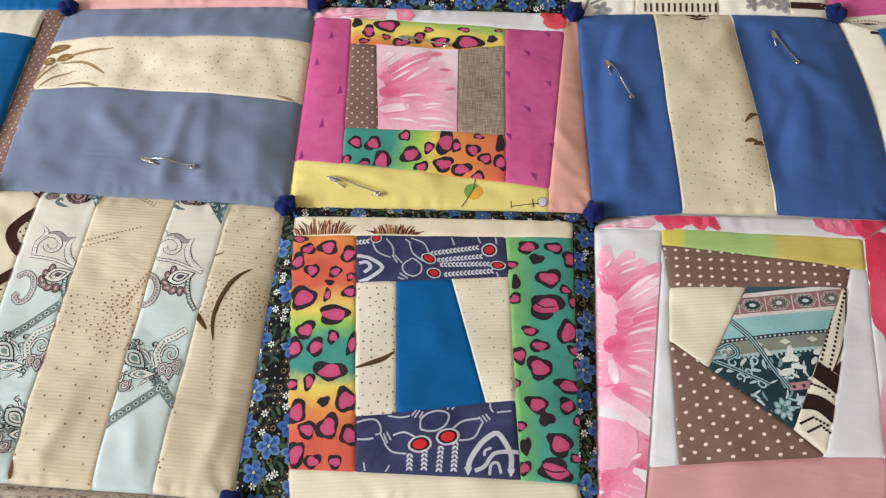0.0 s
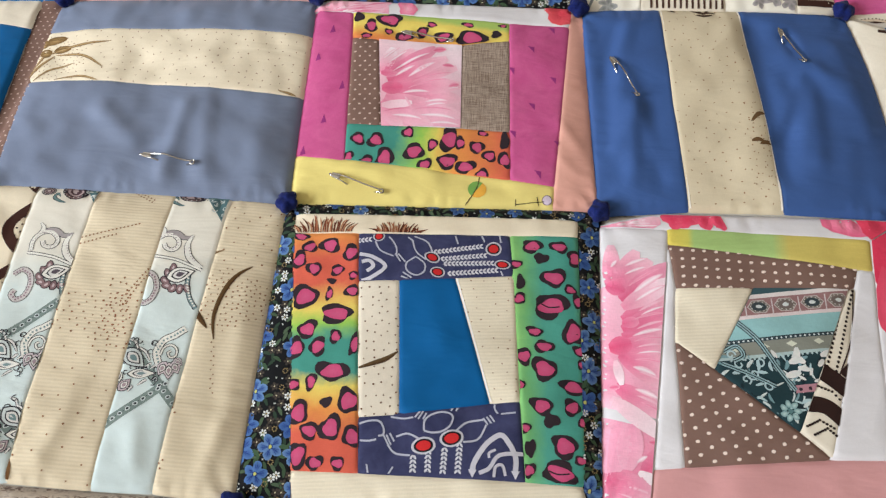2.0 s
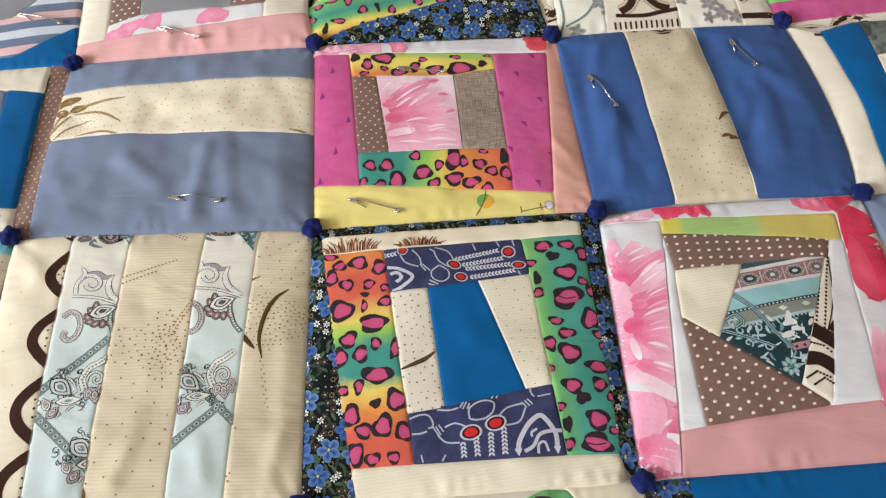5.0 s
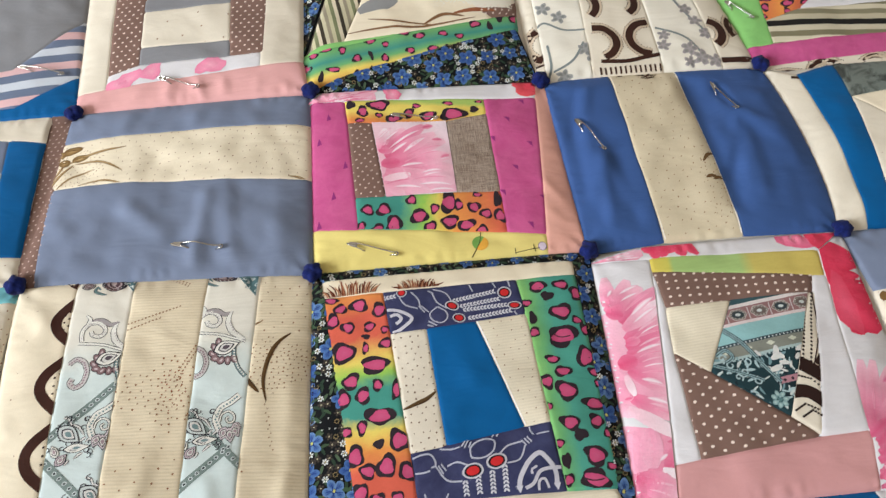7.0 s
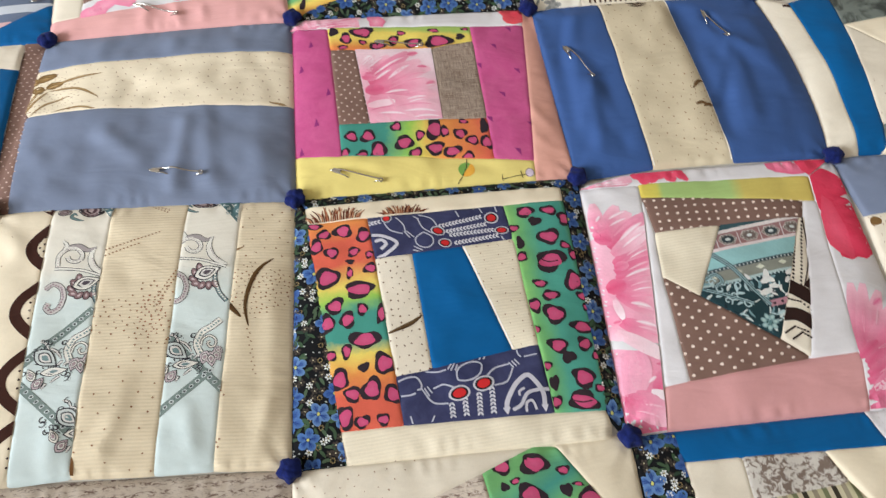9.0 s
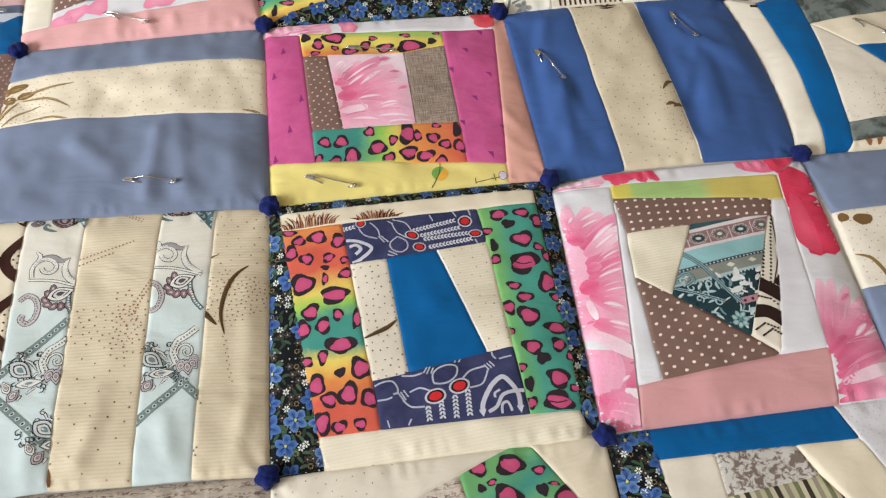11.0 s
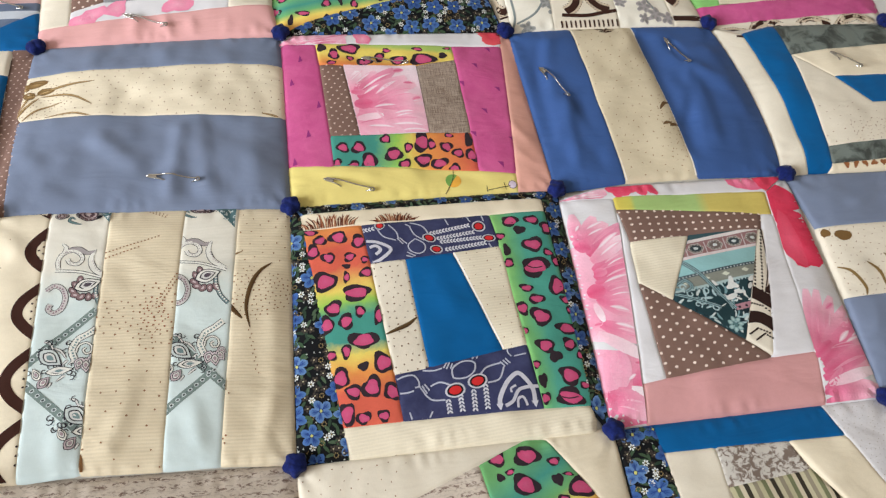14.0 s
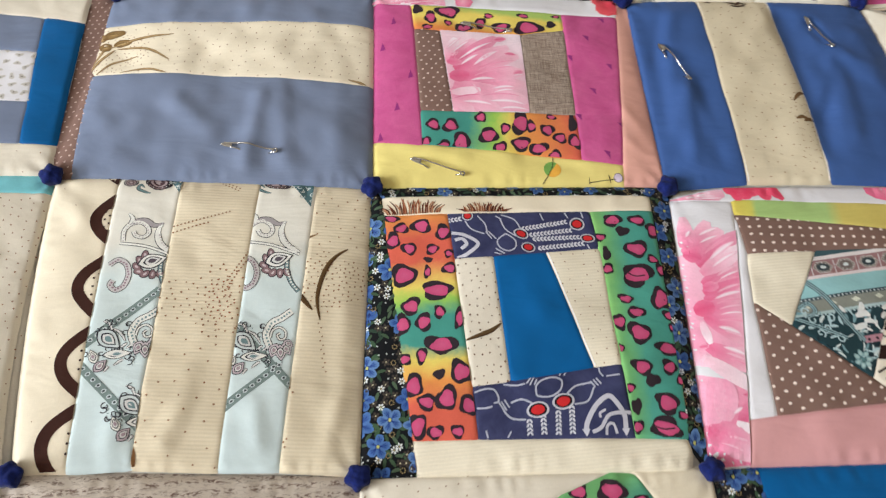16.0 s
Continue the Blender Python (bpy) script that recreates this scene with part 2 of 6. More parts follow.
FOLDS = [
    (336, 170, 352, 20, -1.6, 9), (356, 150, 362, 95, -0.9, 8), (222, 165, 228, 20, -1.2, 8), (256, 92, 262, 12, -0.9, 7), (398, 150, 412, 60, 0.8, 12), (250, 170, 236, 130, 0.8, 7),
    (-190, 92, -120, 70, 0.7, 11), (-100, 176, -90, 152, 0.8, 8), (-150, 178, -160, 150, 0.6, 9), (-40, 176, -50, 150, 0.5, 9), (-108, 85, -104, 20, -0.6, 9), (-45, 60, -10, 20, 0.7, 9),
    (-92, 6, -80, 84, 1.3, 7), (-62, 6, -66, 88, 0.8, 8), (-150, 72, -112, 40, 0.9, 8), (-190, 10, -160, 60, 0.6, 10), (-20, 8, -30, 80, 0.6, 10),
    (240, 10, 246, 92, 1.1, 6), (262, 30, 250, 90, 0.8, 6), (226, 20, 240, 120, 0.7, 6), (372, 30, 376, 120, 1.0, 7), (348, 60, 374, 122, 1.0, 6),
    (408, 84, 376, 122, 0.9, 7), (395, 20, 380, 110, 0.7, 8), (362, 160, 372, 126, -1.2, 5), (190, 70, 212, 40, 0.8, 5), (188, 40, 212, 20, 0.6, 4),
    (-128, 176, -118, 212, 0.9, 5), (-92, 176, -96, 210, 1.0, 4), (-70, 176, -74, 206, 0.8, 4), (-40, 176, -44, 206, 0.7, 5), (-160, 178, -140, 205, 0.7, 7),
    (-130, -196, -112, -150, 0.7, 7), (-160, -196, -150, -160, 0.5, 6), (-30, -196, -18, -150, 1.0, 6), (-20, -150, -14, -60, 0.5, 8), (-120, 118, -60, 124, 0.7, 10),
    (-180, 110, -130, 126, 0.6, 9), (-208, -12, -190, -40, 1.0, 8), (-70, -195, -74, -160, 0.6, 6), (100, -120, 120, -90, 0.5, 10), (60, 150, 110, 142, -1.2, 7),
    (374, 121, 352, 52, -1.5, 8), (376, 121, 414, 98, 0.9, 7), (378, 118, 392, 40, -0.8, 7), (345, 168, 352, 110, -1.3, 9), (370, 118, 362, 40, 0.9, 6),
    (248, 88, 229, 38, 0.9, 7), (238, 164, 226, 104, -1.0, 6), (20, 30, 70, 22, 0.8, 6), (100, 26, 160, 12, -0.7, 6), (460, 60, 470, 130, 0.8, 10), (500, -30, 470, -40, 0.9, 5), (440, -30, 470, -20, 0.8, 6), (440, -160, 455, -140, 0.7, 6), (330, 165, 300, 120, 0.5, 8),
]


BOWED = {(4, 1): 8.0, (1, 2): -3.0}
PUFF = {(1, 1): 9.0, (2, 1): 6.5, (3, 1): 9.0, (4, 1): 9.0, (1, 2): 7.5, (0, 2): 5.0, (0, 1): 6.0, (2, 2): 9.5, (3, 2): 8.0, (4, 2): 8.0}


def lie(x, y):
    """The lie of the bedding under the quilt: it rises towards the near left."""
    left = np.maximum(-x, 0)
    return left * np.clip(0.04 - 0.00033 * y, -0.03, 0.115) * left / (left + 25) * 1.15 - 0.013 * np.maximum(x, 0)


def where(xy, c, r):
    """How far across and along block (c, r) each point lies, from 0 to 1."""
    a, b, d, e = knot(c, r), knot(c + 1, r), knot(c, r + 1), knot(c + 1, r + 1)
    for col in (c, c + 1):
        if (col, r) in BOWED:
            top, low = knot(col, r), knot(col, r + 1)
            s = np.clip((xy[:, 1] - low[1]) / (top[1] - low[1]), 0, 1)
            line = low[0] + (top[0] - low[0]) * s
            push = BOWED[col, r] * 4 * s * (1 - s)
            near = np.exp(-(((xy[:, 0] - line - push) / 70) ** 2))
            xy = np.stack((xy[:, 0] - push * near, xy[:, 1]), 1)
    u = np.full(len(xy), 0.5)
    v = np.full(len(xy), 0.5)
    for _ in range(6):
        p = np.outer((1 - u) * (1 - v), a) + np.outer(u * (1 - v), b) + np.outer((1 - u) * v, d) + np.outer(u * v, e) - xy
        pu = np.outer(1 - v, b - a) + np.outer(v, e - d)
        pv = np.outer(1 - u, d - a) + np.outer(u, e - b)
        det = pu[:, 0] * pv[:, 1] - pu[:, 1] * pv[:, 0]
        u = u - (p[:, 0] * pv[:, 1] - p[:, 1] * pv[:, 0]) / det
        v = v - (pu[:, 0] * p[:, 1] - pu[:, 1] * p[:, 0]) / det
    return u, v


def relief(xy, c, r):
    """Height of the padded block (c, r) over the plane through the tufts, in mm."""
    xy = np.asarray(xy, float)
    u, v = where(xy, c, r)
    across = np.clip(1 - np.abs(2 * u - 1) ** 3.0, 0, 1) * np.clip(1 - np.abs(2 * v - 1) ** 3.0, 0, 1)
    z = PUFF.get((c, r), 8.0) * across ** 0.55 + lie(xy[:, 0], xy[:, 1])
    # the seams between blocks pucker the cloth
    edge = np.minimum(np.minimum(u, 1 - u), np.minimum(v, 1 - v)) * 205
    along = np.where(np.minimum(u, 1 - u) < np.minimum(v, 1 - v), xy[:, 1], xy[:, 0])
    z += 0.55 * np.exp(-((edge - 5) / 5) ** 2) * np.sin(along * 0.55 + 1.6 * np.sin(along * 0.13 + c + 2 * r)) * (0.5 + 0.5 * np.sin(along * 0.071 + 3 * c + r))
    soft = np.clip(across * 2.5, 0, 1)
    for cc in (c, c + 1):
        for rr in (r, r + 1):
            k = knot(cc, rr)
            d = xy - k
            far = np.hypot(d[:, 0], d[:, 1])
            ang = np.arctan2(d[:, 1], d[:, 0])
            z += 0.9 * np.exp(-far / 20) * np.sin(8 * ang + 1.7 * cc + rr) * np.clip(far / 10, 0, 1)
            z -= 1.5 * np.exp(-((far / 9) ** 2))
    for x0, y0, x1, y1, amp, wide in FOLDS:
        way = np.array((x1 - x0, y1 - y0), float)
        far = np.hypot(*way)
        way /= far
        d = xy - (x0, y0)
        s = d @ way
        q = d @ np.array((-way[1], way[0]))
        run = np.clip(s / 14 + 0.3, 0, 1) * np.clip((far - s) / 14 + 0.3, 0, 1)
        z += 2.0 * amp * run * np.exp(-((q / wide) ** 2)) * soft
    wave = np.array([noise.noise(Vector((x * 0.022, y * 0.03, 1.3 * c + 7 * r))) + 0.45 * noise.noise(Vector((x * 0.06, y * 0.06, 3.1 * c))) for x, y in xy])
    return z + wave * (2.6 if (c, r) == (1, 1) else 1.7) * soft


# ---- patches and prints ----
def part(name, mesh, parent, label=""):
    ob = new(name, mesh)
    ob.parent = parent
    if label:
        tagged(ob, label)
    return ob


def outline(corners, bows, step):
    """The outline of a patch with its bowed sides, as points a step apart (mm)."""
    out = []
    n = len(corners)
    for k in range(n):
        a, b = np.array(corners[k], float), np.array(corners[(k + 1) % n], float)
        way = b - a
        far = np.hypot(*way)
        side = np.array((way[1], -way[0])) / max(far, 1e-6)
        many = max(2, int(round(far / step)))
        for q in range(many):
            s = q / many
            out.append(a + way * s + side * bows.get(k, 0.0) * 4 * s * (1 - s))
    return np.array(out)


def gap(xy, ring):
    """Distance of points to a closed outline, and whether they lie inside."""
    a, b = ring, np.roll(ring, -1, 0)
    best = np.full(len(xy), 1e9)
    odd = np.zeros(len(xy), bool)
    for p, q in zip(a, b):
        w = q - p
        s = np.clip(((xy - p) @ w) / max(w @ w, 1e-9), 0, 1)
        d = np.hypot(*(xy - p - np.outer(s, w)).T)
        best = np.minimum(best, d)
        if p[1] != q[1]:
            cross = (p[1] > xy[:, 1]) != (q[1] > xy[:, 1])
            odd ^= cross & (xy[:, 0] < (q[0] - p[0]) * (xy[:, 1] - p[1]) / (q[1] - p[1]) + p[0])
    return best, odd


def seam(d):
    """How the cloth rolls down into the seam at distance d (mm) from its edge."""
    return 0.15 * (1 - np.exp(-np.maximum(d, 0) / 4)) - 0.6 * np.exp(-((np.maximum(d, 0) / 0.6) ** 2))


class Patch:
    """One piece of cloth in block (c, r): its outline in mm, its cloth, and what is printed on it."""

    def __init__(self, c, r, cloth, label, *corners, **bows):
        self.c, self.r, self.cloth, self.label = c, r, cloth, label
        self.corners = [tuple(p) for p in corners]
        self.bows = {int(k[1:]): v for k, v in bows.items()}
        x, y = np.array(self.corners, float).T
        if np.sum(x * np.roll(y, -1) - y * np.roll(x, -1)) < 0:
            n = len(self.corners)
            self.corners.reverse()
            self.bows = {(n - 2 - k) % n: v for k, v in self.bows.items()}
        self.ring = outline(self.corners, self.bows, 3.0)
        self.prints = []
        PATCHES.append(self)

    # printed shapes: each is a list of convex pieces with a colour at every corner
    def poly(self, pts, cols, level=1):
        if not isinstance(cols[0], (tuple, list)):
            cols = [cols] * len(pts)
        self.prints.append(([tuple(p) for p in pts], [tuple(c) for c in cols], level))

    def blob(self, x, y, w, h, rgb, level=1, turn=0.0, rough=0.16, seed=0, edge=None, n=14):
        rnd = random.Random(seed * 7919 + int(x * 13 + y * 31))
        f1, f2, f3 = (rnd.uniform(0, 6.3) for _ in range(3))
        ring = []
        ct, st = math.cos(turn), math.sin(turn)
        for k in range(n):
            a = 2 * math.pi * k / n
            q = 1 + rough * (math.sin(2 * a + f1) * 0.6 + math.sin(3 * a + f2) * 0.7 + 0.3 * math.sin(5 * a + f3))
            px, py = math.cos(a) * w / 2 * q, math.sin(a) * h / 2 * q
            ring.append((x + px * ct - py * st, y + px * st + py * ct))
        for k in range(n):
            self.poly([(x, y), ring[k], ring[(k + 1) % n]], [rgb, edge or rgb, edge or rgb], level)

    def stroke(self, pts, wide, rgb, level=1, taper=False, edge=None):
        """A painted line through the points, smoothed, of the given width."""
        p = np.array(pts, float)
        fine = []
        for k in range(len(p) - 1):
            a, b, c, d = p[max(k - 1, 0)], p[k], p[k + 1], p[min(k + 2, len(p) - 1)]
            for q in range(6):
                s = q / 6
                fine.append(0.5 * (2 * b + (c - a) * s + (2 * a - 5 * b + 4 * c - d) * s * s + (3 * b - a - 3 * c + d) * s ** 3))
        fine.append(p[-1])
        fine = np.array(fine)
        way = np.gradient(fine, axis=0)
        way /= np.maximum(np.hypot(*way.T), 1e-6)[:, None]
        side = np.stack((-way[:, 1], way[:, 0]), 1)
        n = len(fine)
        half = np.array([wide / 2 * ((math.sin(math.pi * (0.04 + 0.92 * k / (n - 1))) ** 0.8) if taper else 1.0) for k in range(n)])[:, None]
        l, r = fine + side * half, fine - side * half
        for k in range(n - 1):
            self.poly([l[k], r[k], r[k + 1], l[k + 1]], rgb if edge is None else [rgb, edge, edge, rgb], level)

    def brush(self, pts, wide, rgb, edge, level=1):
        """A soft tapering brush stroke whose colour runs out towards both sides."""
        p = np.array(pts, float)
        s = np.linspace(0, 1, 9)[:, None]
        fine = p[0] * (1 - s) ** 2 + (4 * p[1] - p[0] - p[2]) * s * (1 - s) + p[2] * s * s
        way = np.gradient(fine, axis=0)
        side = np.stack((-way[:, 1], way[:, 0]), 1) / np.maximum(np.hypot(*way.T), 1e-6)[:, None]
        half = wide / 2 * np.sin(math.pi * (0.03 + 0.94 * s)) ** 0.8
        l, r = fine + side * half, fine - side * half
        tone = [tuple(e + (c - e) * min(1.0, 2.2 * math.sin(math.pi * f)) for c, e in zip(rgb, edge)) for f in s[:, 0]]
        for k in range(8):
            self.poly([l[k], fine[k], fine[k + 1], l[k + 1]], [edge, tone[k], tone[k + 1], edge], level)
            self.poly([fine[k], r[k], r[k + 1], fine[k + 1]], [tone[k], edge, edge, tone[k + 1]], level)

    def dot(self, x, y, d, rgb, level=1):
        self.poly([(x + d / 2 * math.cos(a * math.pi / 3), y + d / 2 * math.sin(a * math.pi / 3)) for a in range(6)], rgb, level)

    def scatter(self, spacing, seed=1):
        """Random points all over the patch, no two nearer than the spacing."""
        rnd = random.Random(seed)
        x0, y0 = self.ring.min(0) - 3
        x1, y1 = self.ring.max(0) + 3
        out = []
        for _ in range(int((x1 - x0) * (y1 - y0) / spacing ** 2 * 7)):
            p = (rnd.uniform(x0, x1), rnd.uniform(y0, y1))
            if all((p[0] - q[0]) ** 2 + (p[1] - q[1]) ** 2 > spacing ** 2 for q in out):
                out.append(p)
        return out

    def build(self, parent):
        ring = self.ring
        mid = ring.mean(0)
        way = np.roll(ring, -1, 0) - np.roll(ring, 1, 0)
        way /= np.maximum(np.hypot(*way.T), 1e-6)[:, None]
        inward = np.stack((-way[:, 1], way[:, 0]), 1)
        outer = ring - inward * 2.0
        pts = [outer]
        for off in (0.45, 1.6, 3.4):
            q = ring + inward * off
            d, inside = gap(q, ring)
            pts.append(q[inside & (d > off * 0.85)])
        step = 3.2
        x0, y0 = ring.min(0)
        x1, y1 = ring.max(0)
        grid = np.array([(x + (step / 2 if k % 2 else 0), y) for k, y in enumerate(np.arange(y0, y1, step * 0.87)) for x in np.arange(x0, x1 + step, step)])
        if len(grid):
            d, inside = gap(grid, ring)
            pts.append(grid[inside & (d > 4.6)])
        pts = np.concatenate([p for p in pts if len(p)])
        n = len(outer)
        verts, _, faces, *_ = delaunay_2d_cdt([Vector(p) for p in pts], [], [list(range(n))], 1, 1e-4)
        xy = np.array([tuple(v) for v in verts])
        d, inside = gap(xy, ring)
        z = relief(xy, self.c, self.r) + seam(np.where(inside, d, 0)) - np.where(inside | (d < 0.3), 0, 1.1)
        co = [(x * 0.001, y * 0.001, h * 0.001) for (x, y), h in zip(xy, z)]
        polys = [tuple(f) for f in faces]
        cloth_faces = len(polys)
        # the prints, cut to the outline of the patch, lie a hair above the cloth
        cut = self.corners
        ink_xy, ink_lv, ink_col = [], [], []
        for shape, cols, level in self.prints:
            piece = clip_to([(p[0], p[1], *c) for p, c in zip(shape, cols)], cut)
            if len(piece) < 3:
                continue
            area = sum(a[0] * b[1] - a[1] * b[0] for a, b in zip(piece, piece[1:] + piece[:1]))
            if abs(area) < 0.02:
                continue
            if area < 0:
                piece.reverse()
            for bit in small(piece):
                base = len(co) + len(ink_xy)
                polys.append(tuple(range(base, base + len(bit))))
                for p in bit:
                    ink_xy.append(p[:2])
                    ink_lv.append(level)
                    ink_col.append(lin(*p[2:5]))
        if ink_xy:
            q = np.array(ink_xy)
            d, inside = gap(q, ring)
            d = np.where(inside, np.maximum(d, 1.1), 1.1)
            z = relief(q, self.c, self.r) + seam(d) + 0.1 + 0.04 * np.array(ink_lv)
            co += [(x * 0.001, y * 0.001, h * 0.001) for (x, y), h in zip(q, z)]
        me = bpy.data.meshes.new("patch")
        me.from_pydata(co, [], polys)
        me.materials.append(self.cloth)
        if ink_xy:
            me.materials.append(INK)
            idx = np.zeros(len(polys), np.int32)
            idx[cloth_faces:] = 1
            me.polygons.foreach_set("material_index", idx)
            dye = me.attributes.new("dye", "FLOAT_COLOR", "POINT")
            dye.data.foreach_set("color", np.concatenate((np.ones((len(co) - len(ink_xy), 4)), np.array(ink_col))).ravel())
        me.polygons.foreach_set("use_smooth", np.ones(len(polys), bool))
        me.update()
        part("patch", me, parent, self.label)


def small(piece, most=4.5):
    """Cuts a convex piece up until no side is longer than most (mm), so that it follows the cloth."""
    n = len(piece)
    sides = [math.hypot(piece[k][0] - piece[(k + 1) % n][0], piece[k][1] - piece[(k + 1) % n][1]) for k in range(n)]
    if max(sides) <= most:
        return [piece]
    if n > 3:
        return [b for k in range(1, n - 1) for b in small([piece[0], piece[k], piece[k + 1]], most)]
    k = sides.index(max(sides))
    a, b, c = piece[k], piece[(k + 1) % 3], piece[(k + 2) % 3]
    m = tuple((p + q) / 2 for p, q in zip(a, b))
    return small([a, m, c], most) + small([m, b, c], most)


def clip_to(piece, corners):
    """Cuts a convex piece (x, y, colour) to a convex outline that turns left."""
    n = len(corners)
    for k in range(n):
        ax, ay = corners[k]
        bx, by = corners[(k + 1) % n]
        far = math.hypot(bx - ax, by - ay)
        if far < 1e-6:
            continue
        nx, ny = -(by - ay) / far, (bx - ax) / far
        out = []
        for i, p in enumerate(piece):
            q = piece[(i + 1) % len(piece)]
            dp, dq = (p[0] - ax) * nx + (p[1] - ay) * ny - 0.15, (q[0] - ax) * nx + (q[1] - ay) * ny - 0.15
            if dp >= 0:
                out.append(p)
            if (dp >= 0) != (dq >= 0):
                s = dp / (dp - dq)
                out.append(tuple(a + (b - a) * s for a, b in zip(p, q)))
        piece = out
        if len(piece) < 3:
            return []
    return piece


PATCHES = []
PINK, BLK, TAN, WHT, DKB = (200, 90, 128), (50, 40, 46), (146, 100, 68), (232, 230, 228), (58, 36, 28)


def leopard(p, spots, seed=0):
    """Pink spots with broad dark rims; a negative width means a dark fleck alone."""
    for k, (x, y, w, h) in enumerate(spots):
        turn = random.Random(k + seed).uniform(-0.25, 0.25)
        p.blob(x, y, abs(w) * 1.04, h * 1.04, BLK, 1, turn, 0.2, seed + k, n=20)
        if w > 0:
            p.blob(x + 0.3, y - 0.2, w * 0.7, h * 0.66, PINK, 2, turn, 0.16, seed + k, (196, 76, 118), 18)
            if w > 21:
                p.stroke([(x - w * 0.3, y + h * 0.08), (x - w * 0.05, y - h * 0.06), (x + w * 0.26, y - h * 0.02)], 0.9, BLK, 3)


def any_leopard(p, spacing=14, seed=3):
    rnd = random.Random(seed)
    leopard(p, [(x, y, rnd.uniform(6, 13) * (1 if rnd.random() < 0.85 else -0.6), rnd.uniform(6, 11)) for x, y in p.scatter(spacing, seed)], seed)


def specks(p, spacing, size=0.95, rgb=TAN, seed=5, where=None):
    rnd = random.Random(seed)
    for x, y in p.scatter(spacing, seed):
        if where is None or where(x, y):
            p.dot(x, y, size * rnd.uniform(0.8, 1.15), rgb)


def polka(p, dx, dy, size, turn=0.0, quincunx=True, rgb=(238, 220, 208)):
    cx, cy = np.array(p.corners, float).mean(0)
    ct, st = math.cos(radians(turn)), math.sin(radians(turn))
    rnd = random.Random(int(cx * 7 + cy))
    for j in range(-40, 41):
        for i in range(-40, 41):
            x, y = (i + (0.5 if quincunx and j % 2 else 0)) * dx, j * dy
            x, y = cx + x * ct - y * st + rnd.uniform(-0.3, 0.3), cy + x * st + y * ct + rnd.uniform(-0.3, 0.3)
            if p.ring[:, 0].min() - 2 < x < p.ring[:, 0].max() + 2 and p.ring[:, 1].min() - 2 < y < p.ring[:, 1].max() + 2:
                p.blob(x, y, size * 1.15, size * 0.9, rgb, 1, 0.3, 0.08, i, n=7)


def meadow(p, seed, spacing=16.0, grow=1.0):
    """Blue forget-me-nots, brown blossoms, a few white stars, gold rings and dark leaves on black."""
    rnd = random.Random(seed)
    big = p.scatter(spacing, seed)
    for x, y in p.scatter(3.7, seed + 9):
        if min(math.hypot(x - a, y - b) for a, b in big) < 6.4 * grow:
            continue
        kind = rnd.random()
        if kind < 0.4:
            a = rnd.uniform(0, 6.3)
            p.stroke([(x - 3.2 * math.cos(a), y - 3.2 * math.sin(a)), (x, y + 0.5), (x + 3.2 * math.cos(a), y + 3.2 * math.sin(a))], 2.2, rnd.choice([(58, 78, 56), (42, 60, 46), (74, 92, 70)]), 1, True)
        elif kind < 0.5:
            for k in range(6):
                a = k * 1.047 + x
                p.blob(x + 1.6 * math.cos(a), y + 1.6 * math.sin(a), 2.0, 1.2, (214, 216, 212), 2, a, 0.1, k, n=6)
            p.dot(x, y, 0.9, (170, 150, 90), 3)
        elif kind < 0.62:
            for k in range(7):
                a = k * 0.898
                p.dot(x + 1.5 * math.cos(a), y + 1.5 * math.sin(a), 1.0, (142, 122, 82))
        elif kind < 0.86:
            for k in range(5):
                a = k * 1.2566 + y
                p.blob(x + 1.7 * math.cos(a), y + 1.7 * math.sin(a), 2.5, 2.0, (74, 65, 58), 1, a, 0.1, k, (44, 39, 36), n=7)
            p.dot(x, y, 1.1, (196, 184, 150), 2)
        else:
            p.blob(x, y, 1.5, 1.1, (172, 174, 170), 1, x, 0.2, n=6)
    for x, y in big:
        s = rnd.uniform(7.2, 9.2) * grow
        spin = rnd.uniform(0, 6.3)
        pale = rnd.choice([(78, 112, 164), (98, 130, 174), (64, 96, 150)])
        for side in (0.4, 2.6):
            a = spin + side
            p.stroke([(x + s * 0.5 * math.cos(a), y + s * 0.5 * math.sin(a)), (x + s * 1.0 * math.cos(a + 0.2), y + s * math.sin(a + 0.2)), (x + s * 1.45 * math.cos(a), y + s * 1.45 * math.sin(a))], 3.0 * grow, (58, 82, 58), 1, True)
        for k in range(5):
            a = spin + k * 1.2566
            p.blob(x + s * 0.56 * math.cos(a), y + s * 0.56 * math.sin(a), s * 0.96, s * 0.76, (46, 78, 136), 2, a, 0.08, k, pale, n=10)
            for turn, wide in ((0.0, 0.5), (0.3, 0.35), (-0.3, 0.35)):
                p.stroke([(x + s * 0.12 * math.cos(a), y + s * 0.12 * math.sin(a)), (x + s * 0.45 * math.cos(a + turn * 0.7), y + s * 0.45 * math.sin(a + turn * 0.7)), (x + s * 0.78 * math.cos(a + turn), y + s * 0.78 * math.sin(a + turn))], wide * grow, (34, 58, 122), 3, True)
        p.blob(x, y, s * 0.42, s * 0.42, (32, 52, 106), 4, 0, 0.1, n=8)
        p.blob(x, y, s * 0.26, s * 0.3, (186, 186, 104), 5, 0, 0.1, n=7)


